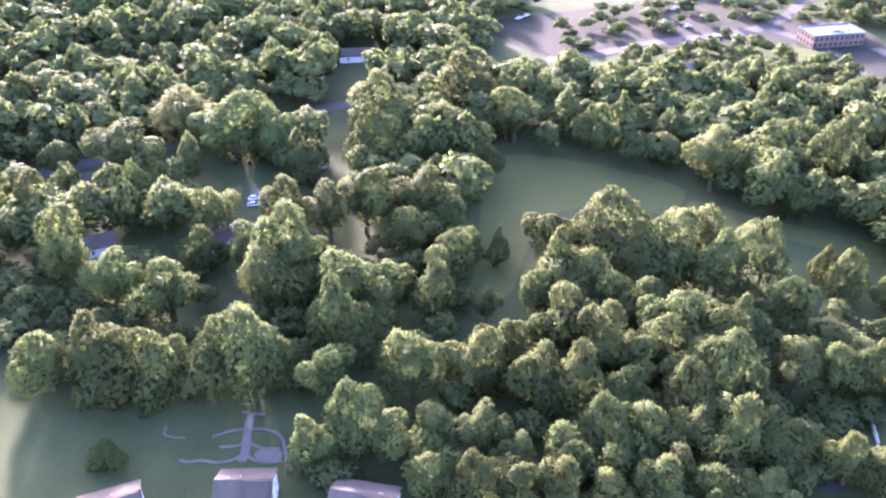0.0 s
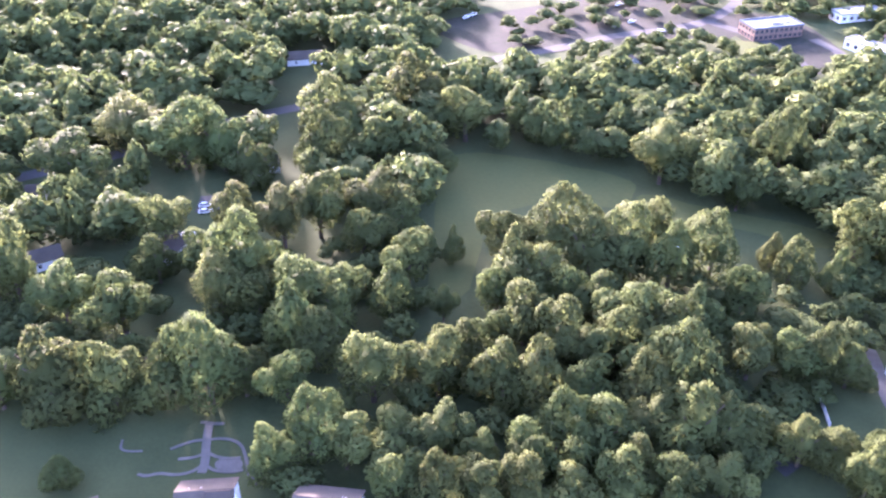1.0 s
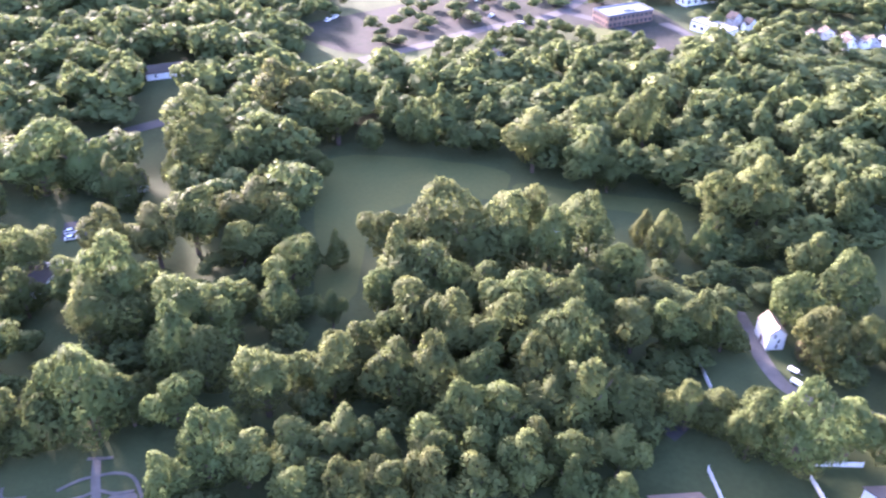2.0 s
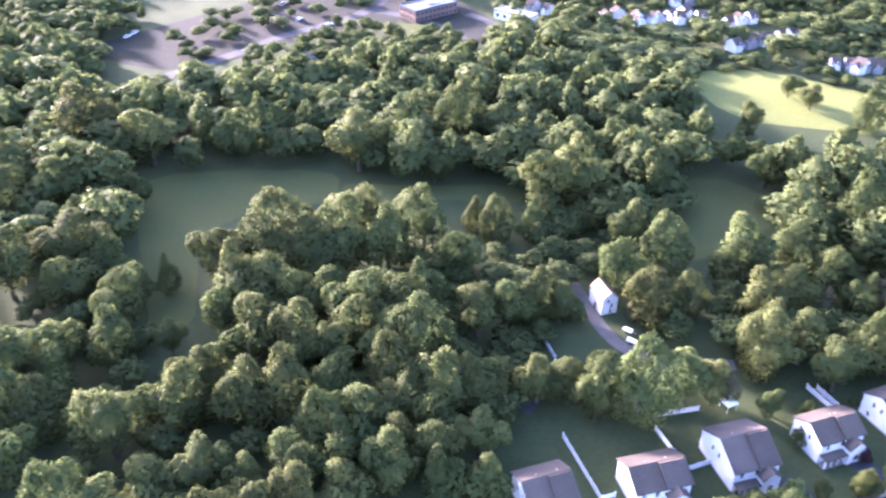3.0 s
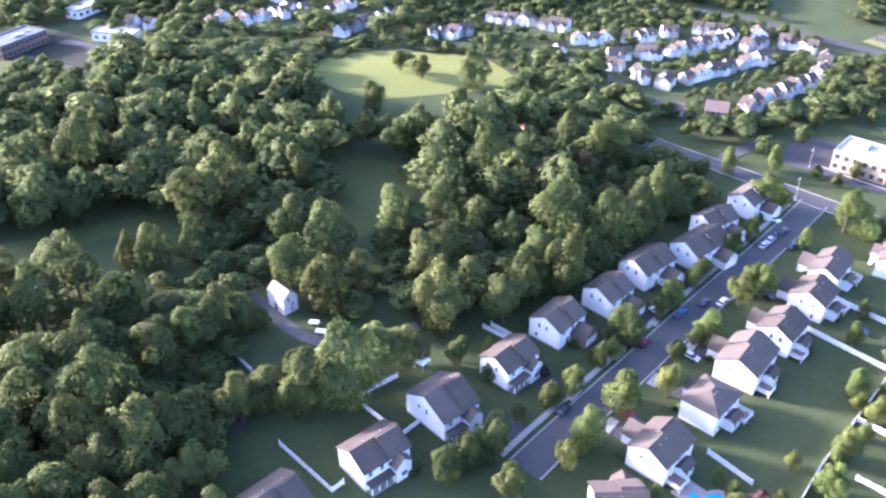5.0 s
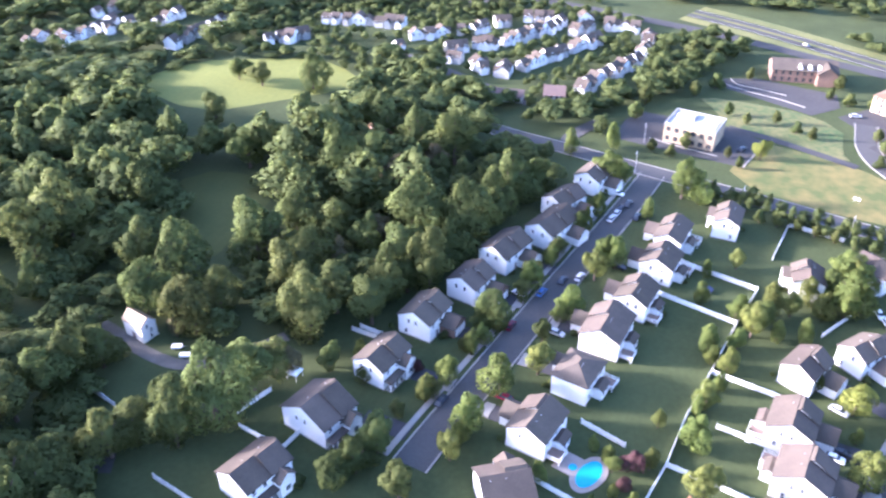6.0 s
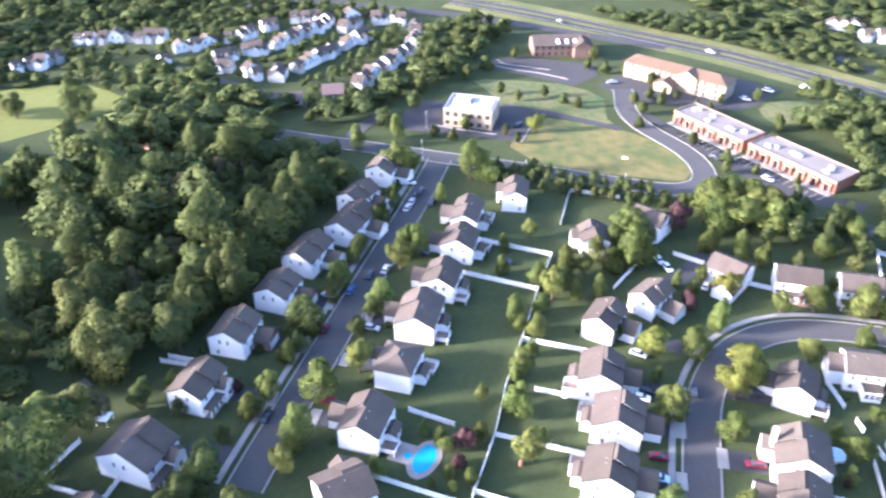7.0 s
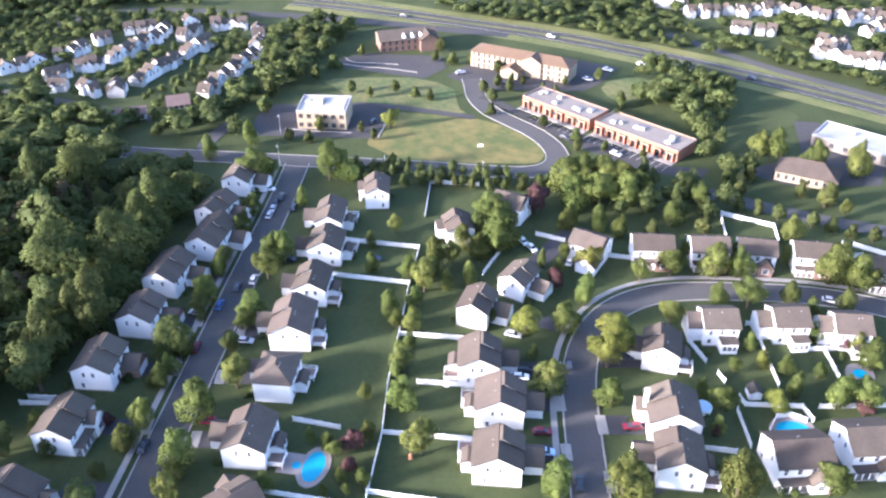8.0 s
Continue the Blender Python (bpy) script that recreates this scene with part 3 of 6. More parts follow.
TREES_GARDEN_F = [
    (200.5, 64.4, 2.5, 7.8), (209.2, -61.7, 2.3, 7.2), (210.4, -73, 2.1, 6.9), (208.8, -87.2, 2.3, 7.2), (207.7, -102.5, 2.1, 6.8),
    (171.4, -96.9, 2, 6.5), (167.9, -79.9, 1.8, 6.1), (158.8, -85.5, 2, 6.6), (157.2, -93.4, 1.8, 6), (159.3, -73.1, 1.8, 6),
    (151.2, -62.6, 1.7, 5.9), (167.1, -107.1, 2.2, 7.1), (209.2, -36.5, 2.3, 7.2), (205.5, -29.5, 1.9, 6.4), (201.2, -34, 1.9, 6.3),
    (179.1, -13.2, 1.8, 6), (164.2, -23.3, 1.7, 5.7),
]
TREES_GARDEN = TREES_GARDEN_A + TREES_GARDEN_B + TREES_GARDEN_C + TREES_GARDEN_D + TREES_GARDEN_E + TREES_GARDEN_F
TREES_FRONT = [
    (166.6, 67.5, 4.8, 11.8), (189.8, 65.4, 3.6, 9.2), (205.5, 64, 3.4, 8.8), (155, 70.7, 2.1, 6), (131.8, 98.2, 2.6, 7.1), (134.9, 70.2, 2.2, 6.3),
    (125, 75, 2.1, 6.2), (164.3, 71.1, 2.7, 7.4), (181.9, 66.1, 2.5, 7), (131.8, 88.4, 2, 5.8),
]
TREES_LIME = [
    (174.3, -21.8, 3.8, 10.7), (161.6, -41.7, 4.5, 12.3), (167.8, -44.9, 4.9, 13.2), (161.1, -80.3, 2.3, 7), (145.5, -79.2, 2.7, 7.9),
    (203, -43, 3.6, 10.2), (299.5, 20.1, 3, 8.9), (140.2, 83.8, 1.3, 4.8),
]
TREES_PLUM = [
    (134.5, 20.6, 2.5, 7), (127.6, 20.1, 2, 5.8), (144.1, -99.6, 1.9, 5.6), (236.3, -30.5, 4.7, 11.6), (195, -32.4, 2.9, 7.8),
    (137.6, -62.9, 1.3, 4.4), (141.9, 77.8, 1.6, 5), (171.1, -74.1, 1.8, 5.4), (171.1, -94, 1.8, 5.4), (167.7, -104.4, 1.7, 5.4),
]
TREES_RUSSET = [
    (214.1, 124.7, 6.6, 19.1), (167.5, 141.9, 4.1, 12.8), (186.8, 115.6, 4.4, 13.5), (173, 121.1, 3.3, 10.7), (126.5, 106.1, 3.1, 10.2),
    (235.7, 121.8, 4.6, 13.9), (125.1, 141.9, 2.2, 7.7),
]
TREES_VERGE_A = [
    (256.2, 25.8, 1.8, 5.4), (255.4, 19.9, 1.7, 5.4), (254.6, 13.1, 1.7, 5.4), (253.9, 7.3, 1.7, 5.4), (253.8, 1.5, 1.7, 5.4),
    (253.1, -4.3, 1.7, 5.3), (252.3, -10.1, 1.7, 5.3), (251.5, -15.8, 1.7, 5.3), (251.1, -21.5, 1.9, 5.7), (251.1, -27.3, 1.9, 5.7),
    (251, -33, 2.3, 6.5), (238, -97.2, 2.2, 6.3), (235.5, -102.8, 2.2, 6.3), (232, -108.1, 2.2, 6.3), (227.6, -117.4, 2.1, 6.2),
    (224.3, -122.4, 2.1, 6.2), (221.1, -127.2, 2.1, 6.1), (218.8, -133.3, 2.1, 6.1), (296.6, 47.1, 2.6, 7.2), (241, 80.3, 2.6, 7.2),
    (223.7, -82.3, 2.5, 6.9), (222.1, -65.3, 2.5, 6.9),
]
TREES_VERGE_B = [
    (286.9, -50.1, 2.5, 7), (299.7, -38.8, 2, 5.8), (354.9, -24.3, 2.2, 6.4), (364.9, -4.5, 2.3, 6.5), (359.2, 48.3, 3, 8), (346.4, 54.2, 2.9, 7.8),
    (387.3, 64.4, 4.3, 10.6), (343.4, 68.3, 3.9, 9.8), (328.6, 70.7, 3.7, 9.5), (313.4, 70.4, 3.2, 8.3), (376.1, 37.1, 2.1, 6.1),
    (381.5, 0.7, 2.6, 7.2), (369.1, 3.2, 2.1, 6), (365.7, -13.4, 2, 6), (333.3, -17.2, 2.1, 6.2), (340.7, -52.5, 1.7, 5.2), (346.6, -67.8, 2.2, 6.3),
    (319.9, -72.8, 2.8, 7.5), (305.2, -68.1, 2.2, 6.3), (344.5, -29.8, 1.5, 4.8), (341.4, -34.4, 1.5, 4.7), (334.2, -42.2, 1.4, 4.7),
]
TREES_VERGE_C = [
    (332.4, -47.9, 1.4, 4.7), (324, -20.3, 2.3, 6.6), (279.3, -49.2, 1.9, 5.6), (328.2, 11.1, 1.9, 5.6), (325.4, 5.2, 1.9, 5.6),
    (333.4, 19.6, 2.1, 6.2), (328.2, 29.9, 1.9, 5.6), (333.4, 38.5, 2.1, 6.2), (288.7, 57.9, 1.9, 5.7), (287.2, 50.3, 1.9, 5.7),
    (295.4, 30.8, 1.7, 5.3), (289.2, 26.1, 1.7, 5.3), (257.9, -106.7, 2.7, 7.4), (253.9, -97.8, 2.7, 7.4), (246.3, -120.2, 2.6, 7.2),
    (240, -126.2, 3, 7.9), (247.1, -99.8, 2.3, 6.5), (339.3, -23.4, 2.2, 6.2), (334, -27.9, 1.9, 5.7), (311, -19.6, 2, 5.9),
    (273.2, -72.9, 1.6, 5.1), (280.3, -59.8, 1.5, 4.8),
]
TREES_VERGE = TREES_VERGE_A + TREES_VERGE_B + TREES_VERGE_C
MEADOW_WEST = [
    (17.8, 285.6), (49.7, 275), (82.7, 259.2), (77.8, 245.7), (72.8, 237.4), (53.5, 244.6), (35.6, 241.3), (25.8, 229.5), (18.6, 195.5), (9.7, 189),
    (5, 191.3), (8.8, 224.2), (11.7, 258.6),
]
MEADOW_MID = [
    (79.8, 251.3), (103.2, 235.7), (137.9, 221.3), (130.1, 207.9), (107, 225.2), (90.9, 226.7), (76.9, 237.5),
]
MEADOW_EAST = [
    (188.2, 202.5), (204.6, 193.9), (207, 173.7), (198.2, 162.2), (168, 159), (160.7, 156.9), (157.5, 162.6), (164.6, 177.8),
]
MEADOW_FAR = [
    (253.5, 280.5), (284.3, 269.9), (299.2, 247), (312.1, 220.1), (305.2, 197.7), (290.5, 185.8), (250.5, 221.1), (244.2, 225.1), (241.6, 249.5),
]
LAWN_LANE = [
    (121.7, 170.5), (130.6, 165.5), (130.7, 153), (121, 140), (140.6, 119.9), (136.1, 113.9), (122.8, 124.2), (112.9, 131.1), (99.2, 135.6),
    (100.3, 147.4),
]
LAWN_SOUTH = [
    (-117.6, 160.8), (-59.9, 155.9), (-34.5, 153.6), (-25.5, 122.2), (-23.6, 105.3), (-108.6, 106.5),
]
LAWN_VILLAS = [
    (-78.6, 262.3), (-42.3, 274.4), (-24.7, 257.5), (-55.2, 252.1), (-59.4, 232.1), (-66.2, 212.9), (-74.8, 213), (-84.9, 232.5),
]
GLADE = [
    (139.3, 136.1), (148.3, 126.8), (135.1, 115), (124.5, 125.9),
]
FIELD_OFFICE = [
    (315.7, 25.3), (313, 5.1), (308.7, -12.9), (300, -25.8), (288.3, -35.7), (276.9, -38.4), (269.9, -33.6), (270.8, -15.8), (275.7, 28.4),
]
FIELD_UPPER = [
    (348.3, 54.9), (351.5, 20.5), (342.1, -4.2), (318.9, -7.5), (310.8, -10.7), (318.9, 21.3), (321.7, 37.7), (336.1, 43.8),
]
FIELD_EAST = [
    (321.5, -117.7), (316, -141.3), (305.5, -142.1), (288.3, -116.9), (266.1, -108.1), (270.3, -101.2), (297.9, -107.7),
]
FIELD_ROADSIDE = [
    (342, -67.5), (351.4, -83.8), (342, -96.7), (327.2, -84), (324.4, -69.4),
]
LOT_OFFICE = [
    (321.7, 70.2), (322.8, 33.1), (315.1, 21.1), (290.3, 24.6), (293.2, 74), (310.9, 74),
]
LOT_STRIP = [
    (321.6, -18), (313.5, -30.1), (298, -49.8), (268.2, -82.4), (266.1, -95), (257.9, -89.9), (266.1, -67.9), (286, -48.3), (305.6, -34),
    (316.1, -26.9),
]
LOT_HOTEL = [
    (351.4, -1.9), (366.6, -13.5), (369.3, -63.9), (361.1, -79.3), (342, -67.5), (334.8, -59.2), (336, -35.4), (336, -16.2),
]
LOT_CHURCH = [
    (371.5, 47.3), (378.5, 34.9), (375, 0.7), (361.2, -1.9), (348.3, 8), (361.3, 43.8),
]
LOT_WAREHOUSE = [
    (305.5, -138.8), (303.9, -148.3), (270.2, -160.3), (253.9, -151.2), (253.9, -120.1), (264, -105.5), (276.8, -132),
]
LOT_MALL = [
    (10.6, 428.7), (59.2, 446.2), (105.2, 465.1), (170.7, 474.5), (167.9, 435.5), (120.1, 398.1), (76.9, 387.2), (51.9, 380.2), (31.4, 391.6),
]
LOT_SCHOOL = [
    (163.9, 429.7), (187.9, 437.7), (207.7, 418.5), (210.7, 385.3), (209.4, 370.4), (187.4, 350.7), (183, 371.8), (164.2, 395.6),
]
LOT_NORTH = [
    (62.3, 426.7), (107.7, 433.8), (153.8, 421.9), (175.8, 427.5), (168.3, 394.8), (132.4, 397.8), (107, 391.9), (83.2, 386.5), (65.5, 379.1),
    (45.5, 381.1),
]
LAWN_SCHOOL = [
    (149.3, 394.3), (174.3, 393.9), (184.8, 375.5), (175.8, 363.4), (154.5, 377.1),
]
HARDSTAND = [
    (83.7, 136.5), (88.7, 132.8), (86.9, 126.1), (81.9, 123.1), (79.3, 128.4),
]
DRIVE_UPPER = [
    (-69.3, 254.1), (-63.6, 254.6), (-61.1, 244.7), (-69.1, 243.3),
]
DRIVE_LOWER = [
    (-72.1, 233.4), (-65.9, 231), (-68.1, 222), (-71, 214.8), (-72.8, 218.5),
]
WOOD_WEST = [
    (-155, 155.2), (-389.6, 539.8), (-162.1, 536.7), (-1.1, 411.8), (35.4, 373.3), (135.3, 333.1), (220.9, 326.1), (117.6, 129.7), (83.5, 133.6),
    (71.8, 125.5), (25.6, 104.7), (-23.6, 105.3), (-28.9, 153.5), (-59.9, 155.9),
]
WOOD_MID = [
    (188.7, 324), (253.4, 326.2), (255.3, 269.7), (233.4, 223.2), (277, 180.9), (208.4, 104.6), (154.9, 109.4), (130.6, 107.2), (107, 114.2),
    (85, 112.5), (72.5, 109.1), (53, 106.4), (64, 163), (119.8, 295),
]
WOOD_EAST = [
    (224.7, 249.4), (249.5, 217.1), (288, 184.1), (334.7, 191.7), (325.6, 162.9), (307.5, 139.5), (290.2, 120.5), (271.8, 113.1), (268.7, 92.3),
    (256.3, 80.6), (222.9, 83.5), (205, 88.8), (181, 93.2), (162.4, 93.8), (145.9, 100.5), (124.9, 105.9), (117.5, 123.1), (154.1, 173.3),
]
WOOD_NORTH = [
    (193.6, 358), (272.8, 322.2), (285.1, 285.9), (252.9, 276), (220.3, 262.5), (134.5, 274.2),
]
HILL_FAR = [
    (200.4, 384.8), (256.8, 338.7), (306.9, 299.5), (460.6, 292.8), (421.1, 266), (298.6, 272), (258.5, 285.8), (198.4, 332.2),
]
BELT_ESTATE = [
    (298.2, 105.6), (319, 104.2), (378.6, 82.3), (405.1, 78.5), (421.6, 55.3), (413.2, 40.2), (368, 57.3), (336.1, 63), (319, 74.3), (295.7, 76.7),
]
BELT_STRIP = [
    (351.4, -80.1), (355.9, -104.7), (342, -117.3), (321.5, -122.3), (297.9, -111), (261.9, -108.9), (252, -92.3), (282.7, -95.4), (305.5, -90.9),
    (324.4, -76.4),
]
BELT_HIGHWAY = [
    (448.4, 0.7), (448.3, -80.8), (408.9, -128.2), (354.5, -179.5), (335.8, -196), (321.5, -189.5), (348.1, -152.3), (374.8, -122.2), (409, -63.8),
    (432, -5.1),
]
BELT_REAR = [
    (256, -39.6), (258.7, -60.6), (252, -76.8), (244, -97.8), (235.4, -97.1), (229.9, -86.5), (231.3, -72.3), (232.7, -58), (233.7, -39.8),
]
GREEN_NORTH = [
    (87.7, 376.8), (131, 397.4), (167, 403.6), (183, 371.8), (177.2, 344.7), (220.6, 355.7), (243.4, 334.8), (224, 301.1), (196.7, 307.9),
    (76.6, 319.8),
]
GREEN_MALL = [
    (-2.3, 374.3), (15.5, 428.6), (29.5, 465.6), (48.2, 464.6), (43, 410.1), (50.7, 378.7), (23.4, 366.1),
]
GREEN_TOP = [
    (187, 367), (220, 380), (246.8, 367.2), (265.7, 338.6), (296.4, 314.7), (292.7, 286.2), (339.6, 294), (412, 309), (375.2, 276.9), (341.4, 267),
    (280.2, 265), (252.7, 281.9), (208.5, 306.8), (174.5, 330.8),
]
CREST_TOP = [
    (204.2, 494.7), (500.1, 382.4), (459.6, 297.2), (373.4, 296.6), (340, 343.4), (265, 396), (205.9, 418.6),
]
SCRUB_EAST = [
    (511.6, 0.8), (511.2, -326), (329.9, -228.9), (354.5, -196.5), (413, -132.1), (453.1, -66.3),
]
HILL_EAST = [
    (399.6, 386.7), (468.6, 253.2), (524.1, 158), (457.4, 145.6), (408.9, 192.7), (389.2, 230.5), (362.8, 324.3),
]
HEDGE_CROSS = [
    (270.4, 37.2), (263.7, -15.5), (259.6, -40), (248.2, -41.6), (251.7, -22.7), (255.6, 4.4), (261.3, 36.2),
]
ESTATE_EDGE = [
    (311, 142.9), (307.3, 123.7), (313.6, 109.7), (305.7, 94.2), (290.9, 92.9), (284.8, 102), (288.5, 128.6),
]
SCRUB_FAR = [
    (539.9, 114.1), (615.2, -101.8), (480.4, -88.4), (478.3, -28.2), (481.2, 30.7), (470.7, 98.2),
]
WOOD_CORNER = [
    (-196.9, 674.5), (60.6, 586.7), (28.1, 483.3), (13.1, 448.6), (-49.8, 452), (-156.6, 488.4),
]
GREEN_LOTS = [
    (260.6, 475.8), (449.5, 411.4), (349.9, 307.2), (297.4, 321), (267.9, 343.7), (212.5, 376),
]
WOOD_CREST = [
    (-51.2, 550.8), (52.3, 545.3), (39.2, 450.3), (26.1, 411), (-2.2, 377.9), (-40.9, 406.4),
]
GREEN_VILLAGE = [
    (75.9, 370.2), (99.6, 382), (120.7, 390), (149.9, 394.8), (171.1, 383.6), (184.8, 363.1), (177.1, 338.3), (72.4, 350.2),
]
SCATTER_MALL = [
    (43, 410.1), (77.2, 448.3), (127.9, 481.4), (196.3, 488.9), (262.3, 485.4), (259.6, 434), (217.7, 400.9), (175.8, 429.1), (136.5, 397.1),
    (91.1, 380.3), (50.7, 378.7),
]
ESTATE_GREEN = [
    (288.9, 269.1), (388.1, 343.2), (425.5, 249.1), (476.2, 151.2), (423.6, 105), (402.7, 76.9), (364.6, 75), (311.4, 102.4), (302.3, 135.8),
    (290.7, 167.6), (307.6, 201.7), (288.1, 211.2),
]
ESTATE_ROWS_A = [
    (324.8, 99.5, 349.8, 93.5, 4), (351.3, 93.1, 372.9, 86.3, 4), (376.9, 86.0, 408.6, 90.4, 4), (339.2, 131.9, 352.8, 126.4, 3), (356.0, 125.9, 367.6, 119.4, 3),
    (371.0, 118.6, 391.6, 111.7, 4), (344.7, 171.4, 352.1, 163.7, 3), (336.1, 165.7, 337.1, 158.8, 2), (336.3, 152.5, 329.1, 144.7, 2), (327.9, 136.1, 337.5, 136.9, 2),
    (358.5, 163.6, 361.2, 151.2, 4), (366.2, 150.9, 378.1, 145.5, 3),
]
ESTATE_ROWS_B = [
    (380.3, 144.2, 396.4, 138.0, 4), (398.5, 137.2, 410.0, 136.2, 2), (338.2, 194.7, 340.2, 193.4, 1), (354.1, 195.1, 366.0, 180.1, 3), (371.7, 178.5, 373.2, 174.2, 1),
    (374.3, 171.0, 382.6, 167.2, 2), (390.6, 165.0, 394.3, 159.6, 2), (405.2, 155.1, 409.7, 142.3, 3), (393.9, 124.8, 408.1, 120.3, 3), (412.9, 127.9, 416.1, 124.0, 1),
    (411.6, 115.3, 414.4, 96.9, 4),
]
ESTATE_ROWS_C = [
    (317.1, 255.5, 335.1, 241.6, 4), (356.5, 248.6, 368.1, 204.4, 8), (325.6, 247, 326, 245, 1), (375.2, -172.8, 361.4, -196.9, 5), (408.9, -141.8, 403.2, -165.1, 4),
    (431.2, -124.7, 436.5, -179.1, 8), (428.4, -202.5, 419.7, -224.3, 4), (446.8, -113.4, 444, -127.8, 3), (391.5, -180.1, 383.9, -190.6, 3), (304.7, 293.3, 341.9, 291.5, 5),
    (235.8, 387.4, 242.9, 372.2, 2), (271.2, 347, 311, 328.9, 4), (260.2, 356.1, 274.3, 353.4, 2),
]
ESTATE_ROWS_D = [
    (267.4, 338.9, 309.9, 342.5, 4), (305.6, 358.3, 325.4, 354.3, 2), (289, 290.3, 315.3, 292.2, 3), (308.8, 319.1, 333, 319.2, 3), (94.7, 360.6, 108.3, 363.4, 2),
    (122.2, 357.1, 138.7, 360.4, 2), (142.3, 340.3, 153.7, 337.2, 2), (430.0, -153.4, 440.9, -175.0, 3), (435.4, -181.4, 423.8, -197.6, 4), (419.4, -201.7, 428.1, -225.4, 4),
    (401.2, -203.3, 409.3, -218.9, 2), (372.7, -169.3, 385.8, -191.1, 3), (369.8, -192.5, 361.6, -198.7, 2),
]
ESTATE_ROWS = ESTATE_ROWS_A + ESTATE_ROWS_B + ESTATE_ROWS_C + ESTATE_ROWS_D
CARS_A = [
    (132.6, -23.1, -95.1, 'silverblue'), (138.8, -23.1, -90.1, 'red'), (157.4, -19.3, -96.8, 'white'), (159.8, -20.6, -90.1, 'black'),
    (173.8, -18.8, -109.6, 'silver'), (218.4, -25, -154.8, 'white'), (214.9, -27.3, -154.9, 'white'), (162, -32.1, -5.2, 'dark'),
    (123.7, -29.7, -5.5, 'dark'), (140.4, -44.3, 93.8, 'red'), (164.7, -46.7, -118.9, 'dark'), (134.4, 67.7, -3.5, 'dark'),
    (142.3, 54.7, 86.1, 'red'), (171.3, 51.8, -96.7, 'silver'), (183.1, 67.4, 72.3, 'silver'), (186.6, 61.9, -4.4, 'blue'), (195, 58.6, -4, 'dark'),
    (198.6, 54.6, -4.6, 'silver'), (168.6, 64, -2.7, 'red'), (234.4, 56, -5.4, 'silver'), (238.7, 55.5, -4.2, 'silver'), (242.3, 55.3, -2, 'dark'),
]
CARS_B = [
    (246, 54, -2.2, 'dark'), (239, 49, -4, 'dark'), (251.3, 59.1, -105.3, 'white'), (209.2, 45.9, -100.8, 'dark'), (207.7, -38, -16.7, 'silver'),
    (188.5, -108.6, -110.6, 'silver'), (-66.1, 247.2, 9.8, 'white'), (-65.5, 243.1, 9.2, 'white'), (-68.5, 229.4, 7.1, 'white'),
    (121.8, 46.4, -95.7, 'white'), (364.1, -110.6, -126.3, 'white'), (399.8, -52.9, -126.5, 'silver'), (363.4, -89.8, -129.4, 'white'),
    (354.2, -8.1, -71.1, 'silver'), (340.4, -27.2, -117.5, 'dark'), (346.5, -63.2, -118.9, 'silver'), (357.4, -73.5, -119.8, 'white'),
    (437, -28.8, -122.5, 'white'), (429.9, 19.7, -120.7, 'dark'), (347.7, -134.7, -121.2, 'dark'), (304.2, 27.2, -15.6, 'dark'),
    (290.3, -46.6, -126, 'dark'),
]
CARS_C = [
    (276.9, -63.6, -133.1, 'silver'), (130.3, 407.7, 32.5, 'white'), (134.7, 409.1, 32.4, 'white'), (166, 436.7, 36.2, 'dark'),
    (119.2, 450.7, 43.2, 'white'), (123.2, 453.4, 43.2, 'silver'), (127.6, 456.2, 43.1, 'white'), (110.1, 417.2, 41.8, 'silver'),
    (119.6, 422.8, 41.7, 'white'), (35, 434.4, 47, 'white'), (39.2, 438.7, 47, 'white'), (105.8, 363.4, 38.8, 'white'),
    (112.2, 367.9, 38.7, 'silver'),
]
CARS = CARS_A + CARS_B + CARS_C

